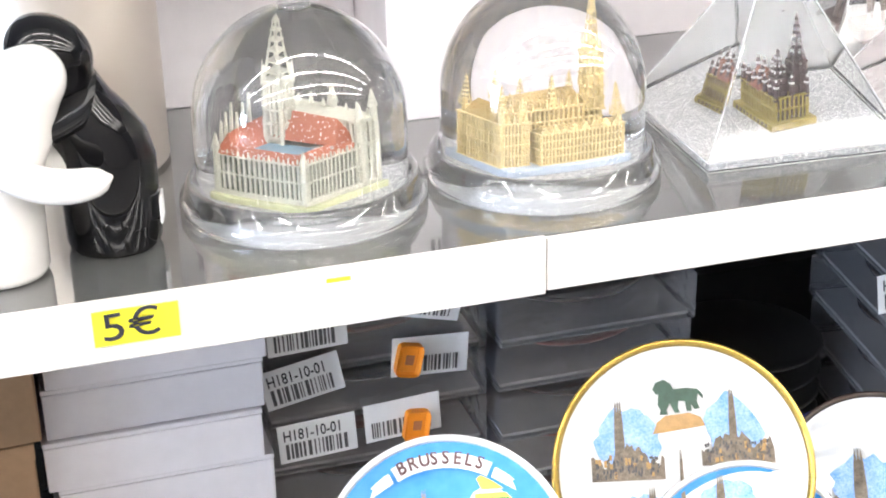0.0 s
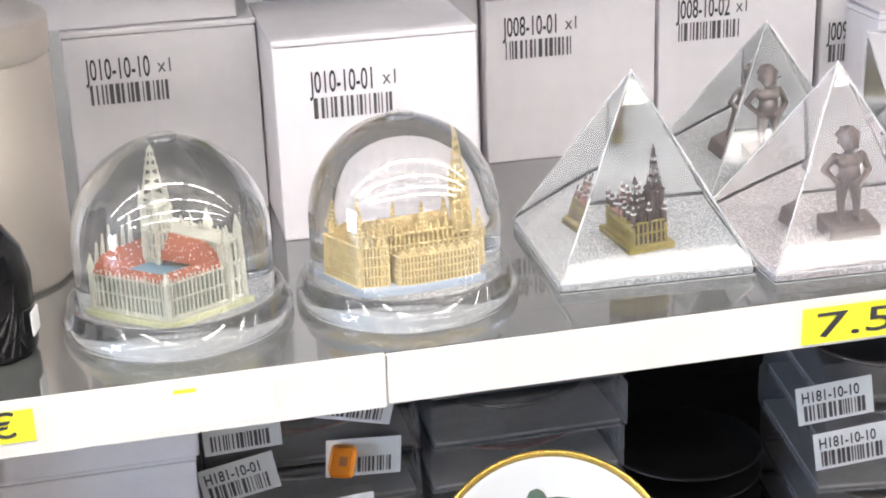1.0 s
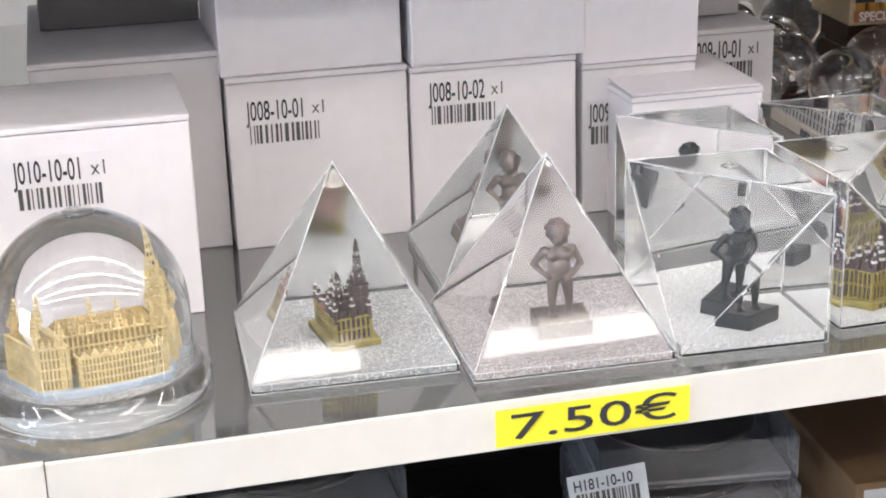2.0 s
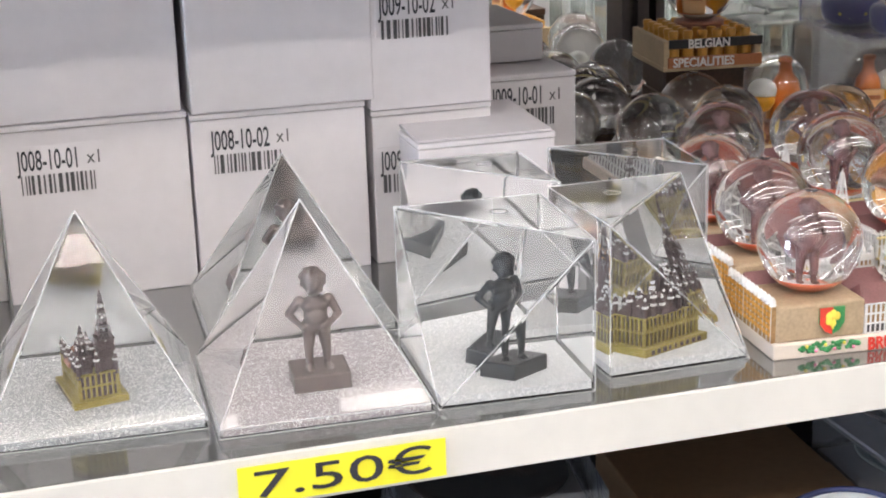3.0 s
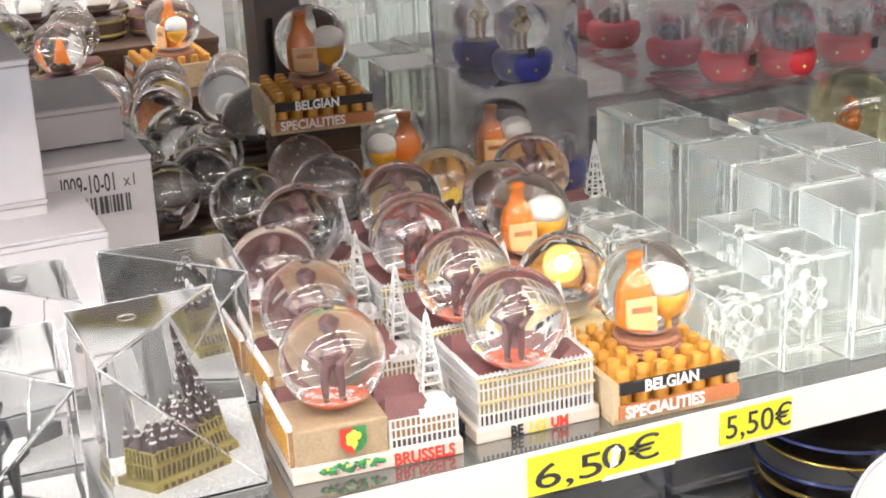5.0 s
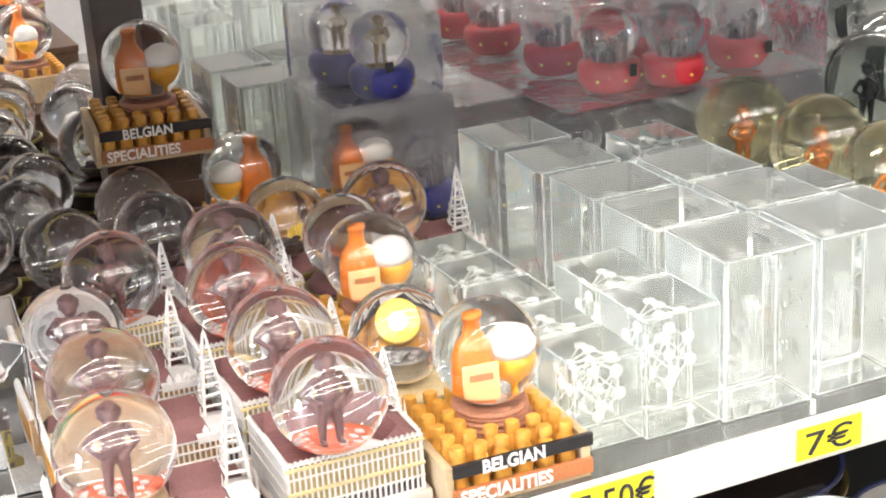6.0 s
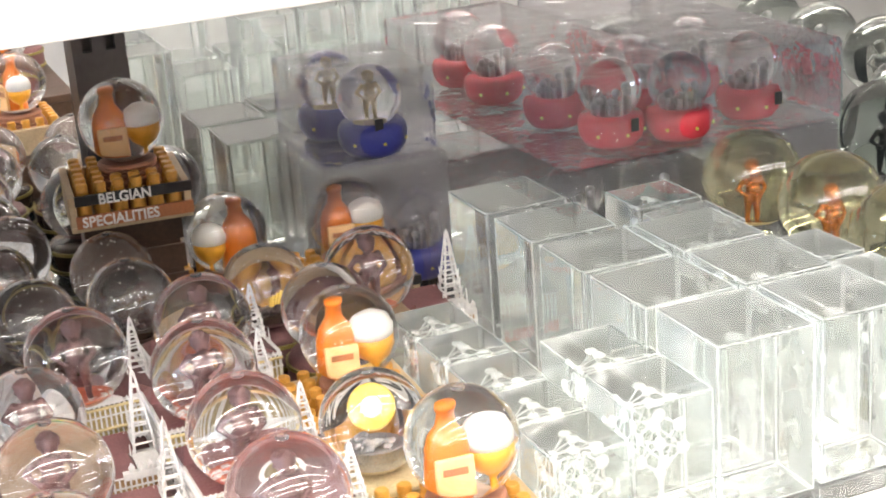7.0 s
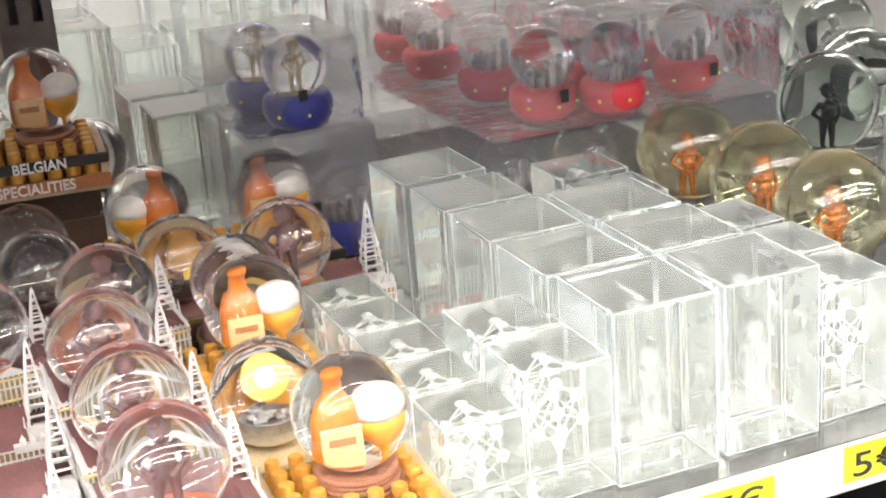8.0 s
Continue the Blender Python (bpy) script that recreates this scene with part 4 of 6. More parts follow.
# ---- cut cubes ----
def cut_cube(x0, x1, y0, y1, h, cut, rz, label):
    c = thing("cut_cube_globe", (x0 + x1) / 2, (y0 + y1) / 2, 0, rz, label, "snow globe", "clear cut cubes")
    a, b = (x1 - x0) / 2, (y1 - y0) / 2
    bm = bmesh.new()
    P = {k: bm.verts.new(v) for k, v in dict(fl=(-a, -b, 0), fr=(a, -b, 0), br=(a, b, 0), bl=(-a, b, 0), FL=(-a, -b, h), FR=(a, -b, h), BR=(a, b, h), BL=(-a, b, h)).items() if k != cut}
    if cut == "FL":
        faces = ("bl br fr fl", "fr br BR FR", "br bl BL BR", "fl BL bl", "fl fr FR", "FR BR BL", "fl FR BL")
    else:
        faces = ("bl br fr fl", "bl fl FL BL", "br bl BL BR", "fl fr FL", "fr br BR", "BR BL FL", "FL fr BR")
    for f in faces:
        bm.faces.new([P[k] for k in f.split()])
    lines = [(tuple(x.co), tuple(y.co)) for x, y in ([e.verts[0], e.verts[1]] for e in bm.edges)]
    part("block", bm, M_ACRYL, c, "clear water-filled cube with one corner cut off", 0.012, clear=True)
    edge_lines(c, lines, 0.003)
    part("glitter", one_box(-a + 0.014, a - 0.014, -b + 0.014, b - 0.014, 0.012, 0.05), M_SNOWW, c, "white glitter on the bottom")
    bm = bmesh.new()
    ux, uy = a * 0.25, b * 0.45
    lathe(bm, [(0.03, h - 0.025), (0.045, h - 0.02), (0.045, h - 0.012), (0.03, h - 0.01)], 20, ux if cut == "FL" else -a * 0.3, uy)
    part("plug", bm, M_RIM, c, "small round filling plug", smooth=True, clear=True)
    return c


def black_figure(parent, x, y, s, rz):
    bm = bmesh.new()
    figure(bm, 0.045, s, True, 38)
    f = part("statuette", bm, M_BLACKFIG, parent, "black metal boy statuette", smooth=True)
    f.matrix_basis = pose(x * 0.1, y * 0.1, 0, 0, 0, rz)


cc1 = cut_cube(2.735, 3.43, 0.165, 0.95, 0.685, "FL", -3, "clear cut cube with a black boy statuette in white glitter")
black_figure(cc1, 0.04, -0.10, 0.80, 2)
cc2 = cut_cube(3.515, 4.20, 0.255, 0.98, 0.70, "FR", 1, "clear cut cube with a dark gold church in white glitter")
church(cc2, -0.03, -0.06, 0.048, 1.12, 27, M_OLIVE, M_SPIREDARK, M_SPIREDARK)
cc3 = cut_cube(2.99, 3.62, 1.08, 1.76, 0.69, "FL", -2, "clear cut cube with a black boy statuette, behind another")
black_figure(cc3, 0.0, 0.05, 0.82, 0)
cc4 = cut_cube(3.78, 4.42, 1.12, 1.74, 0.69, "FL", -4, "clear cut cube with a dark church, behind another")
church(cc4, 0.0, 0.05, 0.05, 1.1, 20, M_OLIVE, M_SPIREDARK, M_SPIREDARK)


# ---- globes on city bases ----
BALL_R = 0.24


def ball_part(parent, x, y, z, r=BALL_R, material=M_BALL, label="clear water-filled glass ball", plug=True):
    bm = bmesh.new()
    sph(bm, (x, y, z), r, u=48, v=32)
    b = part("ball", bm, material, parent, label, smooth=True, clear=True)
    if plug:
        bm = bmesh.new()
        lathe(bm, [(0, z + r - 0.005), (0.028, z + r - 0.006), (0.028, z + r + 0.004), (0, z + r + 0.006)], 16, x, y)
        part("plug", bm, M_RIM, b, "small filling plug", smooth=True, clear=True)
    return b


def ball_cap(bm, x, y, z, r=BALL_R, depth=0.70):
    """The opaque filling at the bottom of a ball, up to a level floor."""
    a0 = math.acos(depth)
    prof = [(0.0, z - r * 0.985)] + [(0.985 * r * math.sin(a0 * k / 7), z - 0.985 * r * math.cos(a0 * k / 7)) for k in range(1, 8)]
    top = z - r * depth * 0.985
    prof += [(0.985 * r * math.sin(a0) - 0.008, top + 0.006), (r * 0.5, top + 0.003), (0.0, top + 0.005)]
    lathe(bm, prof, 36, x, y)


def snow_patch(parent, x, y, z, r, seed, n=70):
    """Loose white flakes lying on the floor of a ball."""
    q = random.Random(seed)
    bm = bmesh.new()
    for k in range(n):
        a, d, w = q.uniform(0, 6.283), r * math.sqrt(q.uniform(0.05, 1)), q.uniform(0.004, 0.010)
        px, py = x + d * math.cos(a), y + d * math.sin(a)
        bx(bm, px - w, px + w, py - w, py + w, z, z + w * 0.5)
    return tagged(part("snow", bm, M_SNOWW, parent, "white flakes on the floor of the ball"), kind="stuff")


def mini_spire(parent, x, y, z0, z1, w):
    bm = bmesh.new()
    h = z1 - z0
    bx(bm, x - w * 1.2, x + w * 1.2, y - w * 1.2, y + w * 1.2, z0, z0 + h * 0.05)
    for sx in (-1, 1):
        for sy in (-1, 1):
            rod(bm, (x + sx * w * 1.1, y + sy * w * 1.1, z0), (x + sx * w * 0.72, y + sy * w * 0.72, z0 + h * 0.45), w * 0.17, w * 0.14, 5)
            rod(bm, (x + sx * w * 0.72, y + sy * w * 0.72, z0 + h * 0.42), (x + sx * w * 0.1, y + sy * w * 0.1, z1 - h * 0.05), w * 0.15, w * 0.10, 5)
            rod(bm, (x + sx * w * 1.45, y + sy * w * 1.45, z0), (x + sx * w * 1.4, y + sy * w * 1.4, z0 + h * 0.26), w * 0.17, w * 0.05, 5)
    for k, u in enumerate((0.12, 0.22, 0.33, 0.44, 0.56, 0.68, 0.80)):
        r = w * (1.14 - 0.85 * u) if u < 0.45 else w * (1.26 - 1.22 * u)
        for a in range(4):
            c0, c1 = ((-1, -1), (1, -1), (1, 1), (-1, 1))[a], ((1, -1), (1, 1), (-1, 1), (-1, -1))[a]
            rod(bm, (x + c0[0] * r, y + c0[1] * r, z0 + h * u), (x + c1[0] * r, y + c1[1] * r, z0 + h * u), w * 0.13, w * 0.13, 4)
            if u < 0.5:
                rod(bm, (x + c0[0] * r, y + c0[1] * r, z0 + h * u), (x + c0[0] * r * 1.15, y + c0[1] * r * 1.15, z0 + h * (u + 0.07)), w * 0.12, w * 0.03, 4)
    rod(bm, (x, y, z1 - h * 0.1), (x, y, z1), w * 0.2, w * 0.03, 6)
    return part("spire", bm, M_WHITE, parent, "white openwork spire")


def city_a(label):
    """Long base with a wooden block, a ribbed house, roofs and a spire; origin at its front left corner."""
    c = thing("city_globe", 0, 0, 0, 0, label, "snow globe", "ball globes on city bases")
    part("plinth", one_box(0, 0.79, 0, 0.55, 0, 0.075), M_PLINTH, c, "cream resin plinth", 0.008)
    part("block", one_box(0.02, 0.45, 0.02, 0.36, 0.075, 0.245), M_WOOD, c, "pale wood-like block", 0.01)
    bm = bmesh.new()
    bx(bm, 0.46, 0.77, 0.03, 0.22, 0.075, 0.21)
    part("house", bm, M_TANWASH, c, "amber walls of a small house")
    bm = bmesh.new()
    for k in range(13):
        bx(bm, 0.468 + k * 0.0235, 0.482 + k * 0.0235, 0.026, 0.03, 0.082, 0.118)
    tagged(part("arcade", bm, M_DARKGREY, c, "dark arcade openings"), kind="stuff")
    bm = bmesh.new()
    ribs(bm, 0.46, 0.77, 0.03, 0.22, 0.075, 0.215, 13, 0.0075, 2)
    tagged(part("pilaster_front", bm, M_WHITE, c, "white ribs and ledges"), kind="stuff")
    bm = bmesh.new()
    gable(bm, 0.45, 0.66, 0.035, 0.20, 0.215, 0.285)
    part("roof", bm, M_ROOF, c, "maroon pitched roof")
    bm = bmesh.new()
    gable(bm, 0.46, 0.70, 0.22, 0.53, 0.16, 0.27)
    bx(bm, 0.46, 0.78, 0.25, 0.53, 0.075, 0.15)
    part("roof", bm, M_ROOF, c, "maroon pitched roof")
    bm = bmesh.new()
    gable(bm, 0.03, 0.45, 0.37, 0.53, 0.20, 0.28)
    bx(bm, 0.03, 0.45, 0.37, 0.53, 0.075, 0.20)
    part("roof", bm, M_ROOF, c, "maroon pitched roof")
    bm = bmesh.new()
    bx(bm, -0.002, 0.02, 0.03, 0.52, 0.075, 0.25)
    part("side_wall", bm, M_TANWASH, c, "amber side wall")
    bm = bmesh.new()
    for zz in (0.105, 0.135, 0.165, 0.195, 0.225):
        for k in range(16):
            bx(bm, -0.007, -0.001, 0.036 + k * 0.0305, 0.052 + k * 0.0305, zz, zz + 0.020)
    tagged(part("side_window", bm, M_AMBERBOT, c, "rows of small amber windows"), kind="stuff")
    bm = bmesh.new()
    for k in range(12):
        bx(bm, -0.0045, 0.02, 0.032 + k * 0.0435, 0.035 + k * 0.0435, 0.075, 0.25)
        lathe(bm, [(0, 0.245), (0.018, 0.25), (0.014, 0.268), (0.017, 0.272), (0.008, 0.285), (0, 0.297)], 6, 0.006, 0.04 + k * 0.0425)
    tagged(part("side_facade", bm, M_WHITE, c, "white pilasters with pinnacles"), kind="stuff")
    bm = bmesh.new()
    for k in range(4):
        lathe(bm, [(0, 0.21), (0.015, 0.215), (0.013, 0.245), (0.016, 0.25), (0.006, 0.268), (0, 0.278)], 7, 0.64 + k * 0.04, 0.035)
    bx(bm, 0.6, 0.77, 0.02, 0.05, 0.2, 0.235)
    part("gable_front", bm, M_WHITE, c, "white stepped gable")
    mini_spire(c, 0.735, 0.30, 0.15, 0.605, 0.048)
    bm = bmesh.new()
    q = random.Random(4)
    for k in range(60):
        u = q.uniform(0, 1)
        sph(bm, (0.125 + 0.29 * u, -0.003, 0.045 + q.uniform(-0.022, 0.022) * (1 - abs(2 * u - 1) ** 4)), q.uniform(0.009, 0.014), (1.1, 0.6, 0.9), 6, 5)
    part("flower_bed", bm, M_GREEN, c, "green flower border", smooth=True)
    for k, m in enumerate((M_YELDOT, M_PINK, M_YELDOT, M_PINK, M_YELDOT, M_PINK)):
        bm = bmesh.new()
        sph(bm, (0.155 + k * 0.046, -0.012, 0.046 + 0.012 * (-1) ** k), 0.0085, u=7, v=5)
        part("flower", bm, m, c, "painted flower", smooth=True)
    sh = [(-0.06, 0.06), (0.06, 0.06), (0.06, -0.015), (0.035, -0.05), (0, -0.068), (-0.035, -0.05), (-0.06, -0.015)]
    bm = bmesh.new()
    prism(bm, [(0.285 + x, 0.165 + z) for x, z in sh], 0.008, 0.022)
    shield = part("shield", bm, M_GREEN, c, "red and green shield with a yellow flower")
    bm = bmesh.new()
    prism(bm, [(0.285 + x, 0.165 + z) for x, z in ((-0.062, 0.062), (0.0, 0.062), (0.0, -0.068), (-0.035, -0.05), (-0.062, -0.015))], 0.004, 0.01)
    part("red_half", bm, M_RED, shield, "red half")
    bm = bmesh.new()
    for k in range(5):
        a = math.radians(30 + 60 * k)
        sph(bm, (0.285 + 0.022 * math.cos(a), 0.003, 0.175 + 0.022 * math.sin(a)), 0.017, (1, 0.4, 1.2), 8, 6)
    rod(bm, (0.285, 0.003, 0.175), (0.285, 0.003, 0.125), 0.008, 0.005, 6)
    part("yellow_flower", bm, M_YELDOT, shield, "yellow flower")
    text_part("lettering", "BRUSSELS", 0.083, on_front(0.46, -0.003, 0.008), M_RED, c, "red painted letters", 0.003, 0.82, 0.002)
    bm = bmesh.new()
    ball_cap(bm, 0.27, 0.24, 0.475, depth=0.68)
    part("disc", bm, M_DISC, c, "orange-red disc under the figure", smooth=True)
    snow_patch(c, 0.27, 0.25, 0.317, 0.145, 3)
    ball_part(c, 0.27, 0.24, 0.475)
    bm = bmesh.new()
    figure(bm, 0.315, 0.58, False)
    bmesh.ops.translate(bm, verts=bm.verts, vec=(0.27, 0.25, 0))
    part("statuette", bm, M_MAROON, c, "maroon boy statuette in the ball", smooth=True)
    return c


def city_b(label):
    """Square base with a white ribbed palace; origin at its front left corner."""
    c = thing("city_globe", 0, 0, 0, 0, label, "snow globe", "ball globes on city bases")
    part("plinth", one_box(0, 0.63, 0, 0.56, 0, 0.07), M_PLINTH, c, "cream resin plinth", 0.008)
    part("palace", one_box(0.03, 0.60, 0.03, 0.53, 0.07, 0.31), M_DARKGREY, c, "dark palace walls behind the white ribs")
    part("front_panel", one_box(0.036, 0.594, 0.026, 0.032, 0.135, 0.30), M_GOLDDARK, c, "golden brown recess behind the front columns")
    bm = bmesh.new()
    ribs(bm, 0.03, 0.60, 0.03, 0.53, 0.07, 0.315, 24, 0.0085, 3)
    for k in range(24):
        u = 0.042 + k * 0.0238
        prism(bm, [(u - 0.008, 0.132), (u - 0.008, 0.118), (u - 0.004, 0.127), (u, 0.130), (u + 0.004, 0.127), (u + 0.008, 0.118), (u + 0.008, 0.132)], 0.022, 0.030)
        rod(bm, (u, 0.02, 0.315), (u, 0.02, 0.336), 0.006, 0.004, 5)
    for k in range(20):
        rod(bm, (0.024, 0.045 + k * 0.0247, 0.315), (0.024, 0.045 + k * 0.0247, 0.337), 0.007, 0.004, 5)
        rod(bm, (0.606, 0.045 + k * 0.0247, 0.315), (0.606, 0.045 + k * 0.0247, 0.333), 0.006, 0.004, 5)
    tagged(part("pilaster_front", bm, M_WHITE, c, "white pilasters and cornice"), kind="stuff")
    bm = bmesh.new()
    bx(bm, 0.02, 0.61, 0.008, 0.02, 0.188, 0.199)
    bx(bm, 0.02, 0.61, 0.008, 0.02, 0.295, 0.306)
    part("gold_band", bm, M_GOLD, c, "gold bands")
    bm = bmesh.new()
    gable(bm, 0.05, 0.58, 0.36, 0.52, 0.322, 0.37)
    gable(bm, 0.46, 0.58, 0.05, 0.35, 0.322, 0.36, "y")
    bx(bm, 0.045, 0.585, 0.045, 0.525, 0.312, 0.3225)
    part("roof", bm, M_ROOF, c, "maroon roof")
    bm = bmesh.new()
    prism(bm, [(0.22, 0.315), (0.43, 0.315), (0.42, 0.335), (0.385, 0.352), (0.325, 0.362), (0.265, 0.352), (0.23, 0.335)], 0.01, 0.03)
    part("pediment", bm, M_WHITE, c, "arched white pediment")
    mini_spire(c, 0.56, 0.28, 0.30, 0.62, 0.04)
    text_part("lettering", "BE", 0.075, on_front(0.17, -0.003, 0.008), M_INK, c, "black painted letters", 0.003, 0.8, 0.002)
    text_part("lettering", "LGI", 0.075, on_front(0.265, -0.003, 0.008), M_YELDOT, c, "yellow painted letters", 0.003, 0.8, 0.002)
    text_part("lettering", "UM", 0.075, on_front(0.375, -0.003, 0.008), M_RED, c, "red painted letters", 0.003, 0.8, 0.002)
    side = pose(-0.003, 0.34, 0.008) @ pose(0, 0, 0, 90, 0, -90)
    text_part("lettering", "BRUSSELS", 0.065, side, M_INK, c, "black painted letters on the side", 0.003, 0.75, 0.002)
    bm = bmesh.new()
    ball_cap(bm, 0.262, 0.125, 0.533, depth=0.68)
    part("disc", bm, M_DISC, c, "orange-red disc under the figure", smooth=True)
    snow_patch(c, 0.262, 0.135, 0.375, 0.14, 5, 30)
    ball_part(c, 0.262, 0.125, 0.533)
    bm = bmesh.new()
    figure(bm, 0.373, 0.56, False)
    bmesh.ops.translate(bm, verts=bm.verts, vec=(0.262, 0.135, 0))
    part("statuette", bm, M_MAROON, c, "maroon boy statuette in the ball", smooth=True)
    return c


def bottle(bm, x, y, z, s=1.0, seg=12):
    lathe(bm, [(r * s, z + h * s) for r, h in ((0, 0), (0.04, 0), (0.042, 0.01), (0.042, 0.115), (0.036, 0.132), (0.030, 0.14), (0.030, 0.152), (0.034, 0.155), (0.034, 0.18), (0.028, 0.186), (0, 0.187))], seg, x, y)


def beer_set(parent, x, y, z):
    bm = bmesh.new()
    lathe(bm, [(r, z + h) for r, h in ((0, 0), (0.072, 0), (0.076, 0.01), (0.076, 0.17), (0.066, 0.215), (0.036, 0.26), (0.031, 0.32), (0.04, 0.322), (0.04, 0.345), (0, 0.348))], 24, x - 0.055, y, 1, 0.75)
    b = part("bottle", bm, M_ORANGE, parent, "orange beer bottle in the ball", smooth=True)
    lab = part("label", one_box(x - 0.125, x + 0.015, y - 0.068, y - 0.050, z + 0.02, z + 0.16), M_ORLABEL, b, "peach paper label", 0.006)
    part("label_bar", one_box(x - 0.10, x - 0.01, y - 0.071, y - 0.066, z + 0.10, z + 0.125), M_SIGNRED, b, "unreadable printed line")
    bm = bmesh.new()
    lathe(bm, [(r, z + h) for r, h in ((0, 0.0), (0.045, 0.0), (0.01, 0.02), (0.01, 0.05), (0.05, 0.075), (0.072, 0.11), (0.075, 0.15), (0, 0.15))], 20, x + 0.085, y + 0.01)
    part("beer_glass", bm, M_BEER, parent, "round glass of orange beer", smooth=True)
    bm = bmesh.new()
    lathe(bm, [(r, z + h) for r, h in ((0, 0.15), (0.076, 0.15), (0.082, 0.18), (0.07, 0.215), (0.04, 0.235), (0, 0.24))], 20, x + 0.085, y + 0.01)
    part("foam", bm, M_FOAM, parent, "white foam", smooth=True)


def crate_globe(label, flip=1):
    """Wooden crate of bottles with a ball on a rope ring; origin at its front left corner."""
    c = thing("crate_globe", 0, 0, 0, 0, label, "snow globe", "beer crate globes")
    w, d = 0.66, 0.66
    part("bottom", one_box(0, w, 0, d, 0, 0.03), M_CRATE, c, "crate bottom", 0.004)
    for x in (0, w - 0.04):
        part("side", one_box(x, x + 0.04, 0.0, d, 0.03, 0.20), M_CRATE, c, "wooden crate end", 0.005)
    part("back", one_box(0.04, w - 0.04, d - 0.03, d, 0.03, 0.19), M_CRATE, c, "wooden crate back", 0.004)
    part("lower_board", one_box(0.03, w + 0.006, -0.012, 0.012, 0.022, 0.092), M_SIGNRED, c, "rust-red front board", 0.003)
    part("upper_board", one_box(0.035, w + 0.008, -0.012, 0.012, 0.148, 0.205), M_SIGNBLACK, c, "black front board", 0.003)
    text_part("lettering", "SPECIALITIES", 0.082, on_front(0.06, -0.013, 0.03), M_LETTER, c, "white letters", 0.003, 0.90, 0.0022)
    text_part("lettering", "BELGIAN", 0.080, on_front(0.16, -0.013, 0.150), M_LETTER, c, "white letters", 0.003, 0.90, 0.0022)
    bm = bmesh.new()
    bottle(bm, 0, 0, 0.03, 1.0, 12)
    bmesh.ops.scale(bm, verts=bm.verts, vec=(0.95, 0.95, 1.18))
    proto = part("small_bottle", bm, M_AMBERBOT, c, "amber bottle in the crate", smooth=True)
    proto.data.set_sharp_from_angle(angle=0.7)
    proto.location = (0.0085, 0.006, 0)
    for i in range(6):
        for j in range(6):
            px, py = 0.085 + 0.098 * i, 0.06 + 0.106 * j
            if (i, j) == (0, 0) or math.hypot(px - 0.37, py - 0.37) < 0.17:
                continue
            o = proto.copy()
            scene.collection.objects.link(o)
            o.parent = c
            o.location = (px * 0.1, py * 0.1, 0)
    for k in range(6):
        bm = bmesh.new()
        r = 0.208 - 0.011 * k + (0.012 if k == 5 else 0)
        prof = [(r - 0.012 + 0.014 * math.cos(a), 0.158 + 0.0205 * k + 0.012 * math.sin(a)) for a in [math.radians(45 * q) for q in range(8)]]
        lathe(bm, prof, 36, 0.37, 0.37)
        part("rope_ring", bm, M_ROPE, c, "terracotta rope coil", smooth=True)
    bm = bmesh.new()
    lathe(bm, [(0, 0.03), (0.17, 0.03), (0.15, 0.275), (0, 0.28)], 28, 0.37, 0.37)
    part("stand", bm, M_ROPE, c, "terracotta stand")
    ball_part(c, 0.37, 0.37, 0.50, 0.235)
    bm = bmesh.new()
    ball_cap(bm, 0.37, 0.37, 0.50, 0.235, 0.78)
    part("disc", bm, M_PLINTH, c, "pale filling under the bottle", smooth=True)
    beer_set(c, 0.37, 0.37, 0.320)
    return c


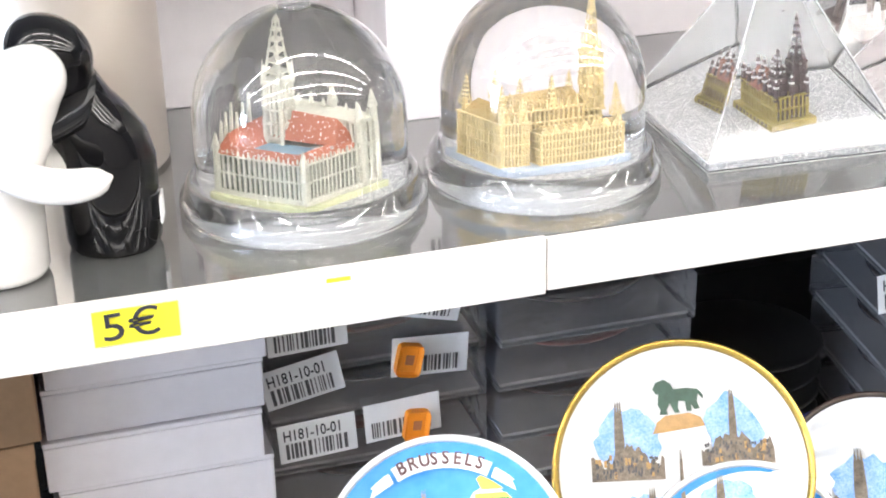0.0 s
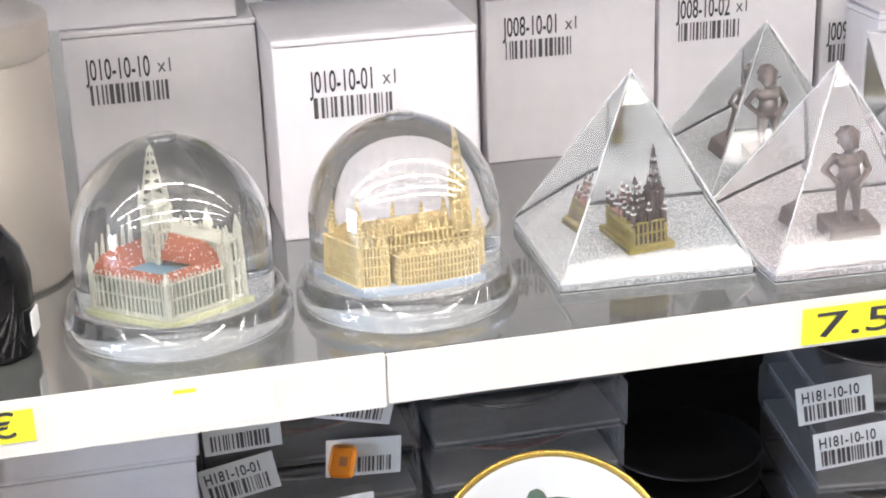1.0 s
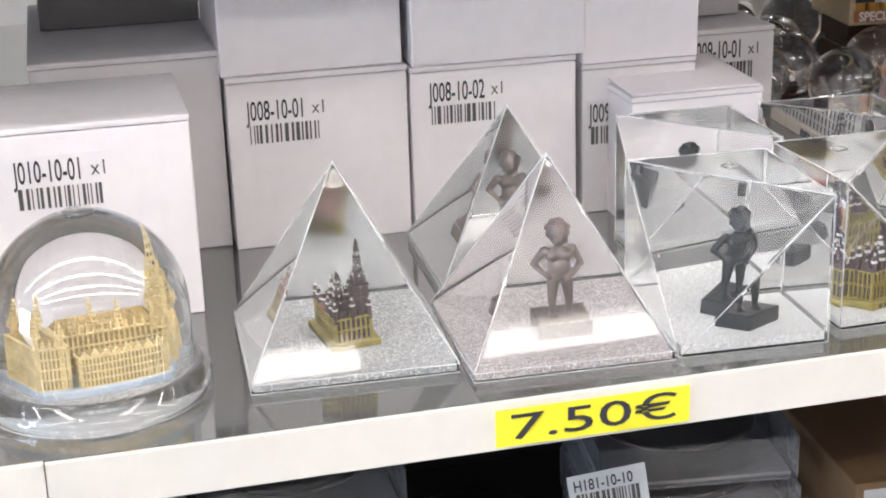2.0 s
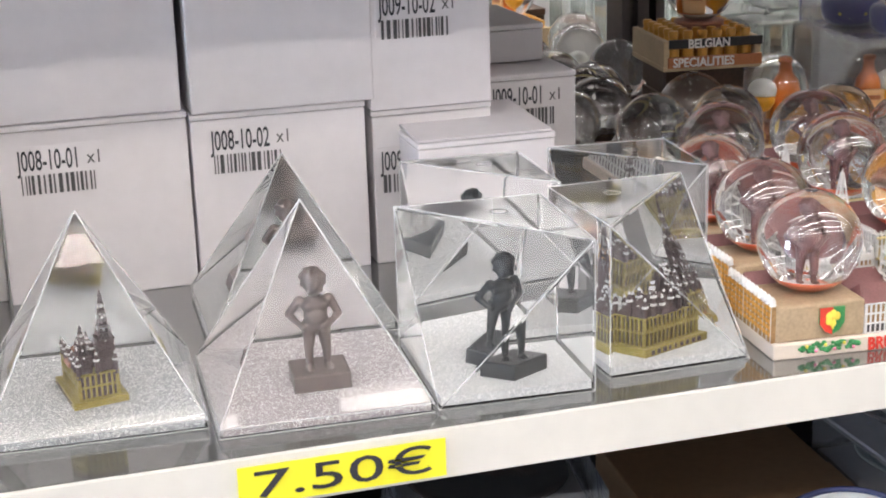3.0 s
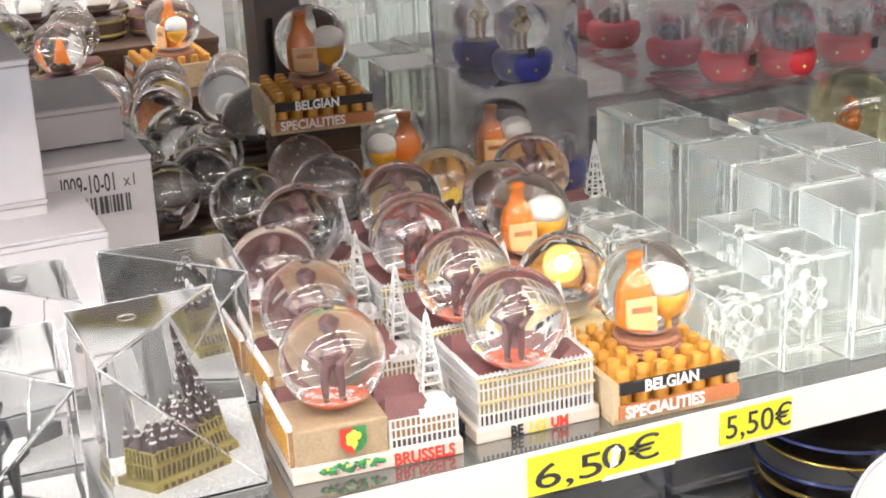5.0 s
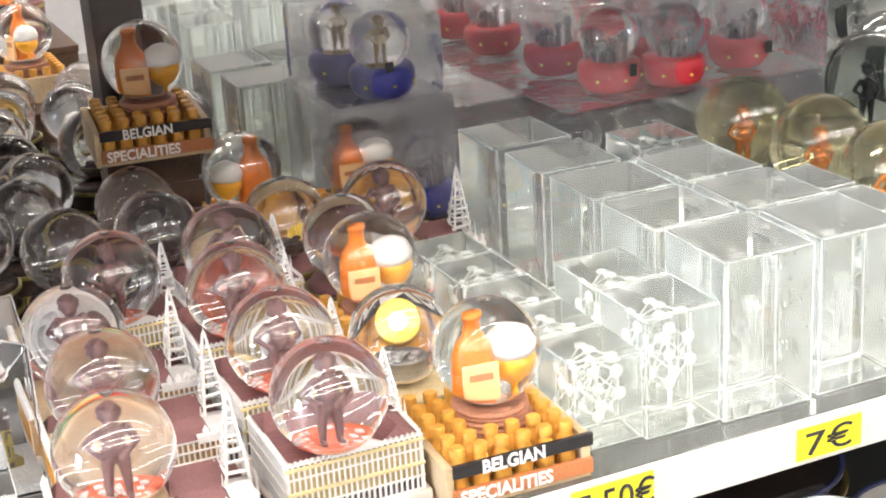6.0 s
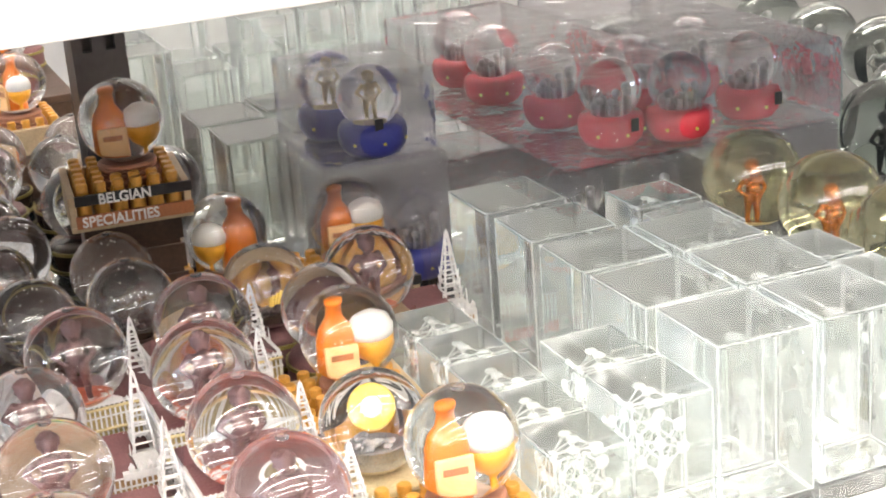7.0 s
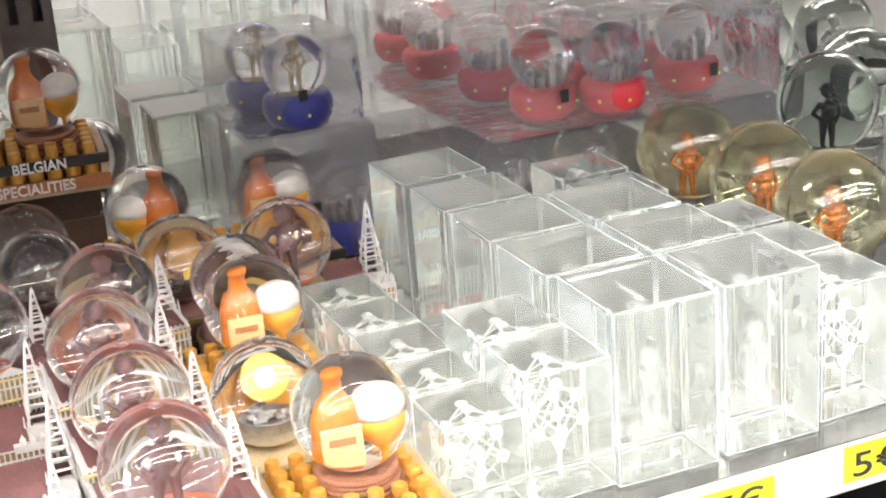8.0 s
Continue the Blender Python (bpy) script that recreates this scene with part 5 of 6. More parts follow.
def dish_globe(x, y, z, label, kind, material=M_BALL, wood=M_CRATE):
    """A ball on a round barrel stand with a small dish inside."""
    c = thing("dish_globe", x, y, z, 0, label, "snow globe", "ball globes on barrels")
    bm = bmesh.new()
    lathe(bm, [(0, 0), (0.20, 0), (0.215, 0.03), (0.225, 0.11), (0.215, 0.19), (0.20, 0.215), (0, 0.215)], 32)
    b = part("barrel", bm, wood, c, "wooden barrel stand", smooth=True)
    for zz in (0.04, 0.16):
        bm = bmesh.new()
        lathe(bm, [(0.218, zz), (0.232, zz), (0.232, zz + 0.02), (0.218, zz + 0.02)], 32)
        part("hoop", bm, M_OLIVE, b, "brass hoop")
    ball_part(c, 0, 0, 0.44, 0.228, material)
    bm = bmesh.new()
    ball_cap(bm, 0, 0, 0.44, 0.228, 0.74)
    part("disc", bm, M_PALEWOOD if kind == "egg" else M_MAROON, c, "filling under the dish", smooth=True)
    bm = bmesh.new()
    rnd = random.Random(kind)
    if kind == "egg":
        lathe(bm, [(0, 0.272), (0.088, 0.272), (0.090, 0.276), (0.090, 0.345), (0.097, 0.350), (0.095, 0.356), (0.080, 0.352), (0, 0.345)], 28)
    else:
        lathe(bm, [(0, 0.275), (0.055, 0.275), (0.085, 0.325), (0.081, 0.33), (0.06, 0.31), (0, 0.305)], 24)
    part("bowl", bm, M_SILVER if kind == "egg" else M_DARKDISH, c, "small bowl in the ball", smooth=True)
    bm = bmesh.new()
    for k in range(22):
        a, r = rnd.uniform(0, 6.28), rnd.uniform(0, 0.062)
        sph(bm, (r * math.cos(a), r * math.sin(a), (0.355 if kind == "egg" else 0.325) + rnd.uniform(0, 0.02)), 0.017, (1.2, 0.8, 0.7), 7, 5)
    part("filling", bm, M_SILVER if kind == "egg" else M_SPIREDARK, c, "heap in the bowl", smooth=True)
    # Tiny white dots modelled in place of lamp reflections on the glass
    bm = bmesh.new()
    for k in range(26):
        a, e, d = rnd.uniform(0, 6.28), rnd.uniform(-0.9, 1.4), rnd.uniform(0.10, 0.20)
        sph(bm, (d * math.cos(a) * math.cos(e), d * math.sin(a) * math.cos(e), 0.44 + d * math.sin(e)), rnd.uniform(0.002, 0.0045), u=5, v=4)
    tagged(part("flakes", bm, M_FOAM, c, "white dots imitating lamp reflections on the ball"), kind="stuff")
    bm = bmesh.new()
    if kind == "egg":
        lathe(bm, [(0, -0.012), (0.072, -0.012), (0.080, 0), (0.072, 0.012), (0, 0.012)], 24)
        disc = part("waffle", bm, M_PALEYEL, c, "round yellow disc", smooth=True)
        disc.matrix_basis = pose(0.001, 0.003, 0.0475, 62, 0, -15)
        # White cap that imitates the highlight on the yellow disc
        bm = bmesh.new()
        lathe(bm, [(0, 0.01), (0.036, 0.012), (0.032, 0.020), (0, 0.024)], 20)
        part("cream", bm, M_FOAM, disc, "white cap painted as the disc's highlight", smooth=True)
    elif kind == "chips":
        for k in range(7):
            rod(bm, (0.015 + 0.008 * k, 0.02, 0.325), (0.02 + 0.016 * k, 0.03, 0.395 - 0.006 * abs(k - 3)), 0.007, 0.007, 5)
        part("chip_heap", bm, M_PALEYEL, c, "yellow chips")
    elif kind == "cone":
        lathe(bm, [(0, 0.30), (0.045, 0.30), (0.05, 0.36), (0.03, 0.44), (0.018, 0.50), (0, 0.505)], 16)
        part("bottle", bm, M_ORANGE, c, "orange bottle in the ball", smooth=True)
    elif kind == "snow":
        lathe(bm, [(0, 0.33), (0.07, 0.33), (0.078, 0.37), (0.05, 0.43), (0, 0.45)], 16)
        part("white_heap", bm, M_FOAM, c, "white heap in the bowl", smooth=True)
    return c


ca = city_a("ball globe with a boy statuette on a painted Brussels base")
cb = city_b("ball globe with a boy statuette on a white ribbed palace base")
cr = crate_globe("ball globe with an orange bottle on a wooden beer crate")


def put(ob, x, y, z=0.0, rz=0.0):
    return copy_thing(ob, pose(x * 0.1, y * 0.1, SH + z * 0.1, 0, 0, rz))


ca.matrix_world = pose(0.4285, 0.0185, SH, 0, 0, -4)
for x, y, r in ((4.39, 0.80, -2), (4.39, 1.38, -2), (6.30, 2.29, -2)):
    put(ca, x, y, 0, r)
cb.matrix_world = pose(0.5155, 0.0175, SH, 0, 0, -1)
for x, y, r in ((5.17, 0.80, 0), (5.18, 1.48, -1), (5.33, 2.04, 2), (4.70, 1.94, 1)):
    put(cb, x, y, 0, r)
cr.matrix_world = pose(0.5795, 0.006, SH, 0, 0, -2)
put(cr, 5.79, 1.36, 0, -2)
put(cr, 6.46, 3.86, 0, 178)
put(cr, 6.38, 3.03, 0, -3)


def wooden_riser(x, y, w, d, h, rz, label):
    """A slatted dark crate that lifts what stands on it."""
    g = thing("wooden_box", x, y, 0, rz, label, "box", "dark wooden boxes")
    part("body", one_box(0.02, w - 0.02, 0.02, d - 0.02, 0, h), M_DARKWOOD, g, "dark inner walls", 0.006)
    n = int(h / 0.16)
    for k in range(n):
        z = 0.01 + k * h / n
        part("slat", one_box(0, w, 0, 0.019, z, z + h / n - 0.03), M_DARKWOOD, g, "", 0.004)
        part("slat", one_box(0, 0.019, 0.021, d, z, z + h / n - 0.03), M_DARKWOOD, g, "", 0.004)
    return g


wooden_riser(5.30, 3.55, 0.54, 0.5, 0.688, -6, "dark stained slatted box under a crate globe")
put(cr, 5.22, 3.42, 0.69, -6)
for y0, y1, h in ((6.60, 7.65, 0.25), (7.67, 9.55, 0.50)):
    g = thing("display_step", 2.6, y0, 0, 0, "dark wooden display step under the rear globes", "display step", "display steps")
    part("board", one_box(0, 3.4, 0, y1 - y0, h - 0.06, h), M_DARKWOOD, g, "dark stepped board", 0.008)
    part("riser_board", one_box(0.01, 3.39, 0.01, 0.05, 0, h - 0.062), M_DARKWOOD, g, "dark front board", 0.004)
    part("riser_board", one_box(0.01, 3.39, y1 - y0 - 0.05, y1 - y0 - 0.01, 0, h - 0.062), M_DARKWOOD, g, "dark back board", 0.004)
put(cr, 5.12, 7.58, 0.25, -90)

dish_globe(5.975, 0.90, 0.0, "ball globe with silver bowl and yellow disc on a barrel", "egg", wood=M_PALEWOOD)
dish_globe(6.22, 2.19, 0.02, "ball globe with a dark bowl of chips on a barrel", "chips", wood=M_ROOF)
dish_globe(6.05, 2.66, 0.02, "ball globe with a brown dish and yellow chips", "chips", wood=M_ROOF)
rnd = random.Random(5)
far = [dish_globe(4.87, 2.79, 0.03, "ball globe with a dark bowl on a dark barrel", "plain", wood=M_DARKDISH),
       dish_globe(3.05, 5.1, 0.0, "ball globe with a few yellow chips on a dark barrel", "chips", wood=M_DARKDISH),
       dish_globe(3.55, 5.6, 0.0, "ball globe with an orange bottle on a dark barrel", "cone", wood=M_ROOF),
       dish_globe(4.05, 5.3, 0.0, "ball globe with a white heap on a dark barrel", "snow", wood=M_DARKDISH)]
for x, y in ((5.375, 2.82), (5.38, 3.30), (4.78, 3.44), (4.93, 3.93), (4.42, 3.95), (4.86, 4.50), (4.40, 4.62), (4.90, 5.20), (5.46, 4.72), (4.45, 3.20)):
    put(far[0], x, y, 0.03)
for i in range(7):
    for j in range(8):
        x, y = 2.95 + 0.52 * i + 0.17 * (j % 2) + rnd.uniform(-0.06, 0.06), 5.75 + 0.53 * j + rnd.uniform(-0.05, 0.05)
        y += 0.25 if j >= 2 else 0.0
        y += 0.15 if j >= 4 else 0.0
        if y < 9.3 and x < 5.75 and not (x > 4.8 and 6.6 < y < 7.85):
            put(rnd.choice((far[0], far[1], far[2], far[3], far[3])), x, y, 0.50 if j >= 4 else (0.25 if j >= 2 else 0.0), rnd.uniform(0, 360))


# ---- crystals ----
def crystal(x0, y0, w, d, h, motif, rz=0.0):
    c = thing("crystal_block", x0 + w / 2, y0 + d / 2, 0, rz, {"tower": "tall clear crystal block with a frosted engraved figure", "atom": "clear crystal cube with a frosted engraved lattice of balls", "none": "clear glass crystal block standing far back"}[motif], "crystal", "engraved crystal blocks")
    part("block", one_box(-w / 2, w / 2, -d / 2, d / 2, 0.002, h), M_CRYSTAL, c, "clear crystal", 0.016, clear=True, segs=1)
    X, Y, e = w / 2 - 0.005, d / 2 - 0.005, h - 0.005
    q = [(-X, -Y), (X, -Y), (X, Y), (-X, Y)]
    edge_lines(c, [((*q[i], z), (*q[(i + 1) % 4], z)) for i in range(4) for z in (0.012, e)] + [((*u, 0.01), (*u, e)) for u in q], 0.0028, M_EDGELIT)
    bm = bmesh.new()
    if motif == "atom":
        pts = [(-0.115, -0.02, 0.05), (0.115, 0.02, -0.05), (0.02, 0.115, 0.05), (-0.02, -0.115, -0.05), (0.07, -0.07, 0.09), (-0.07, 0.07, -0.09), (0, 0, 0.13), (0, 0, -0.13), (0, 0, 0)]
        zc = h * 0.56
        for a in pts:
            sph(bm, (a[0], a[1], zc + a[2]), 0.030, u=10, v=7)
            for b in pts:
                if a < b and math.dist(a, b) < 0.19:
                    rod(bm, (a[0], a[1], zc + a[2]), (b[0], b[1], zc + b[2]), 0.0045, seg=5)
        rod(bm, (0, 0, 0.06), (0, 0, zc - 0.12), 0.012, seg=6)
        part("engraving", bm, M_ENGRAVELINE, c, "frosted engraved lattice", smooth=True, clear=True)
    elif motif == "tower":
        figure(bm, 0.12, h * 0.80, True)
        part("engraving", bm, M_ENGRAVE, c, "frosted engraved figure", smooth=True, clear=True)
    if motif != "none":
        text_part("engraved_name", "BRUSSELS" if motif == "tower" else "ATOMIUM", 0.065, on_front(-w * 0.38, -d * 0.40, 0.06), M_ENGRAVE, c, "frosted letters", 0.002, 0.75)
    return c


for k in range(5):
    crystal(6.48, 0.21 + 0.365 * k, 0.345, 0.35, 0.42, "atom", rnd.uniform(-1.5, 1.5))
for k in range(2):
    crystal(6.81, 0.17 + 0.42 * k, 0.385, 0.40, 0.58, "atom", rnd.uniform(-1, 1))
for k, (x, y, d) in enumerate(((7.19, 0.13, 0.50), (7.15, 0.65, 0.48), (7.14, 1.17, 0.46), (7.13, 1.68, 0.44), (7.12, 2.20, 0.48))):
    crystal(x, y, 0.47, d, 0.77, "tower", rnd.uniform(-1.2, 1.2))
for k, (x, y) in enumerate(((7.70, 0.14), (7.67, 0.65), (7.66, 1.16))):
    crystal(x, y, 0.46, 0.48, 0.77, "tower", rnd.uniform(-1, 1))
for k, (x, y) in enumerate(((8.0, 1.75), (8.02, 2.2), (8.20, 0.20), (8.22, 0.62), (8.21, 1.04))):
    crystal(x, y, 0.40, 0.38, 0.62, "atom", rnd.uniform(-2, 2))
for k, (x, y) in enumerate(((6.34, 4.25), (6.30, 4.80), (6.78, 4.9))):
    crystal(x, y, 0.45, 0.48, 0.80, "none", rnd.uniform(-4, 4))
for k in range(18):
    crystal(6.1 + (k % 6) * 0.48, 6.3 + (k // 6) * 0.55, 0.42, 0.45, rnd.choice((0.8, 1.0, 1.15)), "none", rnd.uniform(-3, 3))


# ---- packed red and blue globes ----
def blister(x, y, z, w, d, h, label):
    p = thing("blister_pack", x, y, z, rnd.uniform(-2, 2), label, "plastic pack", "clear plastic packs")
    bm = bmesh.new()
    bx(bm, 0, w, 0, d, 0, h)
    part("shell", bm, M_PACKFILM, p, "clear thin plastic shell", 0.03, clear=True)
    part("tape", one_box(w * 0.45, w * 0.45 + 0.05, -0.034, -0.028, h * 0.35, h * 0.5), M_SIGNBLACK, p, "small black tab")
    return p


def base_globe(x, y, z, skin, inner, label, r=0.19):
    g = thing("small_globe", x, y, z, 0, label, "snow globe", "small globes in plastic packs")
    bm = bmesh.new()
    lathe(bm, [(0, 0), (0.14, 0), (0.165, 0.012), (0.195, 0.06), (0.205, 0.12), (0.20, 0.165), (0.18, 0.19), (0, 0.195)], 28)
    part("base", bm, skin, g, "glossy enamelled base", smooth=True)
    ball_part(g, 0, 0, 0.185 + r * 0.80, r, M_BALL, plug=False)
    bm = bmesh.new()
    if inner is M_GOLD:
        figure(bm, 0.19, 0.42, True)
    else:
        for k in range(9):
            a, d = k * 2.4, 0.035 * math.sqrt(k)
            rod(bm, (d * math.cos(a), d * math.sin(a), 0.19), (d * math.cos(a), d * math.sin(a), 0.25 + 0.035 * (k % 3)), 0.020, 0.012, 6)
            sph(bm, (d * math.cos(a), d * math.sin(a), 0.25 + 0.035 * (k % 3)), 0.022, u=8, v=6)
    part("cluster", bm, inner, g, "tiny buildings in the ball", smooth=True)
    bm = bmesh.new()
    for k in range(3):
        a = -1.57 + (k - 1) * 0.9
        sph(bm, (0.20 * math.cos(a), 0.20 * math.sin(a), 0.09), 0.011, (1, 1, 1), 6, 5)
    part("star_band", bm, M_YELDOT, g, "small yellow stars", smooth=True)
    return g


blister(7.15, 2.95, 0.0, 2.75, 2.7, 0.63, "large clear plastic pack of small globes under others")
for i in range(2):
    blister(7.95 + i * 0.98, 2.90, 0.65, 0.95, 2.6, 0.52, "clear plastic pack with red-based globes on a stack")
for x, y in ((8.36, 3.82), (8.43, 3.22), (8.83, 3.10), (9.42, 3.25), (8.30, 4.6), (8.32, 5.2), (8.85, 3.7), (9.4, 3.9)):
    base_globe(x, y, 0.68, M_REDBASE, M_SILVER, "small ball globe on a glossy red base in a plastic pack")
for x, y in ((7.03, 3.55), (6.95, 4.05)):
    base_globe(x, y, 0.80, M_BLUEBASE, M_GOLD, "small ball globe with a golden figure on a blue base")
blister(6.62, 3.35, 0.0, 0.8, 1.0, 0.78, "clear plastic pack under blue-based globes")
blister(6.66, 3.40, 0.79, 0.72, 0.9, 0.50, "clear plastic pack over blue-based globes")
for x, y in ((7.2, 3.4), (7.7, 3.3), (8.2, 3.3), (8.7, 3.25)):
    base_globe(x, y, 0.05, M_BLUEBASE if x < 7.5 else M_DARKDISH, M_SILVER, "small ball globe in the lower plastic pack")


# ---- tinted balls with bronze figures ----
def tinted_globe(x, y, z, r, material, fig, label):
    g = thing("ball_globe", x, y, 0, 0, label, "snow globe", "large ball globes")
    bm = bmesh.new()
    lathe(bm, [(0, 0), (0.17, 0), (0.18, 0.02), (0.17, z - r + 0.05), (0, z - r + 0.06)], 28)
    part("foot", bm, M_RIM, g, "clear foot", smooth=True, clear=True)
    ball_part(g, 0, 0, z, r, material, "tinted glass ball", plug=False)
    bm = bmesh.new()
    figure(bm, z - r * 0.72, r * 1.8, False)
    part("statuette", bm, fig, g, "metal boy statuette in the ball", smooth=True)
    bm = bmesh.new()
    lathe(bm, [(0, z - r * 0.80), (r * 0.55, z - r * 0.80), (r * 0.58, z - r * 0.74), (0, z - r * 0.70)], 24)
    part("disc", bm, M_GOLD if fig is M_COPPER else M_DARKGREY, g, "disc under the figure")
    return g


for x, y in ((9.12, 2.76), (9.21, 2.11), (9.19, 1.45)):
    tinted_globe(x, y, 0.45, 0.30, M_AMBER, M_COPPER, "large yellowish ball globe with an orange bronze statuette")
for x, y in ((10.34, 3.07), (10.2, 3.86), (10.9, 3.5)):
    tinted_globe(x, y, 0.47, 0.32, M_GREENBALL, M_BLACKFIG, "large greenish ball globe with a black statuette")
for k in range(12):
    tinted_globe(9.5 + (k % 4) * 0.72, 4.8 + (k // 4) * 0.75, 0.45, 0.30, M_GREENBALL, M_SILVER, "large clear ball globe far back on the shelf")
tinted_globe(5.95, 4.35, 0.62, 0.22, M_WATER, M_BLACKFIG, "clear ball globe with a black statuette beside the upright")

# ---- lower shelf ----
LOW = -2.85


def plate(name, x, y, z, r, tilt, rz, face, rim, label, group="souvenir plates"):
    """A plate that leans back; x, y, z is its centre."""
    p = thing(name, x, y, z, rz, label, "plate", group, rx=tilt)
    bm = bmesh.new()
    lathe(bm, [(0, -0.03), (r * 0.6, -0.03), (r * 0.65, -0.02), (r * 0.98, 0.05), (r, 0.062), (r * 0.985, 0.07), (r * 0.9, 0.045), (r * 0.68, 0.0), (0, -0.004)], 64)
    part("dish", bm, face, p, "", smooth=True)
    bm = bmesh.new()
    lathe(bm, [(r * 0.945, 0.060), (r * 0.97, 0.0715), (r * 0.995, 0.076), (r * 1.004, 0.068), (r * 1.002, 0.055), (r * 0.98, 0.05)], 64)
    part("rim", bm, rim, p, "coloured rim line", smooth=True)
    bm = bmesh.new()
    bx(bm, -0.2, 0.2, -r * 0.95, -r * 0.85, -0.35, 0.08)
    bx(bm, -0.2, -0.15, -r * 0.9, r * 0.1, -0.09, -0.04)
    bx(bm, 0.15, 0.2, -r * 0.9, r * 0.1, -0.09, -0.04)
    part("stand", bm, M_RIM, p, "clear plastic stand", clear=True)
    return p


def flat(name, pts, material, parent, z=0.006, label=""):
    bm = bmesh.new()
    a = [bm.verts.new((x, y, z)) for x, y in pts]
    b = [bm.verts.new((x, y, z - 0.004)) for x, y in pts]
    bm.faces.new(a)
    bm.faces.new(b[::-1])
    for i in range(len(pts)):
        j = (i + 1) % len(pts)
        bm.faces.new((a[j], a[i], b[i], b[j]))
    return part(name, bm, material, parent, label)


def oval(cx, cy, rx, ry, n=20, rough=0.0, seed=1):
    q = random.Random(seed)
    return [(cx + rx * (1 + q.uniform(-rough, rough)) * math.cos(6.2832 * i / n), cy + ry * (1 + q.uniform(-rough, rough)) * math.sin(6.2832 * i / n)) for i in range(n)]


def skyline(cx, cy, w, h, tower, seed):
    """A jagged building outline with one tower."""
    q = random.Random(seed)
    pts = [(cx - w / 2, cy)]
    n = 30
    for i in range(n + 1):
        u = i / n
        x = cx - w / 2 + w * u
        if abs(u - tower) < 0.04:
            pts += [(x - w * 0.035, cy + h * 0.5), (x - w * 0.02, cy + h * 0.8), (x, cy + h), (x + w * 0.02, cy + h * 0.8), (x + w * 0.035, cy + h * 0.5)]
        else:
            pts.append((x, cy + h * (0.30 + 0.10 * math.sin(9 * u + seed) + q.uniform(-0.05, 0.09))))
    return pts + [(cx + w / 2, cy)]


def view_print(p, cx, cy, w, h, tower, seed):
    sky = flat("printed_view", oval(cx + 0.01, cy + h * 0.50, w * 0.44, h * 0.40, 26, 0.16, seed), M_PRINTSKY, p, 0.006, "small printed town view")
    flat("printed_skyline", skyline(cx, cy, w, h, tower, seed), M_PRINTBLD, sky, 0.011, "printed buildings")
    q = random.Random(seed)
    for nm, m, n, a in (("printed_facade", M_PRINTTAN, 13, 0.8), ("printed_window", M_INKGREY, 60, 0.5)):
        bm = bmesh.new()
        for k in range(n):
            x, y = cx + w * q.uniform(-0.46, 0.42), cy + h * q.uniform(0.02, 0.26)
            bx(bm, x, x + w * 0.045 * a, y, y + h * q.uniform(0.05, 0.12) * a, 0.012, 0.0135 if a == 1 else 0.015)
        tagged(part(nm, bm, m, sky), kind="stuff")


gold_plate = plate("souvenir_plate", 0.81, 0.36, -1.42, 0.59, 58, -14, M_PORC, M_GOLDRIM, "white porcelain plate with gold rim and printed town views")
view_print(gold_plate, -0.24, -0.03, 0.33, 0.36, 0.4, 3)
view_print(gold_plate, 0.26, 0.02, 0.33, 0.36, 0.45, 4)
view_print(gold_plate, -0.17, -0.36, 0.3, 0.30, 0.6, 5)
view_print(gold_plate, 0.2, -0.32, 0.32, 0.30, 0.4, 6)
flat("printed_tower", skyline(0.0, -0.26, 0.13, 0.36, 0.5, 9), M_PRINTBLD, gold_plate, 0.008, "printed tower")
lion = flat("printed_pedestal", [(-0.12, 0.17), (0.12, 0.20), (0.10, 0.24), (0.05, 0.26), (-0.06, 0.25), (-0.1, 0.22)], M_PRINTTAN, gold_plate, 0.008, "printed tan pedestal with a dark animal statue")
flat("printed_animal", [(-0.085, 0.255), (-0.045, 0.255), (-0.052, 0.275), (-0.035, 0.305), (-0.015, 0.262), (0.01, 0.262), (0.0, 0.285), (0.005, 0.315), (0.035, 0.312), (0.04, 0.268), (0.062, 0.268), (0.06, 0.30), (0.075, 0.275), (0.10, 0.278), (0.088, 0.31), (0.095, 0.345), (0.115, 0.32), (0.118, 0.335), (0.095, 0.365), (0.04, 0.372), (-0.015, 0.368), (-0.03, 0.395), (-0.06, 0.412), (-0.095, 0.40), (-0.11, 0.37), (-0.098, 0.35), (-0.085, 0.345), (-0.09, 0.30), (-0.078, 0.275)], M_PRINTGREEN, lion, 0.012, "dark green printed shape")

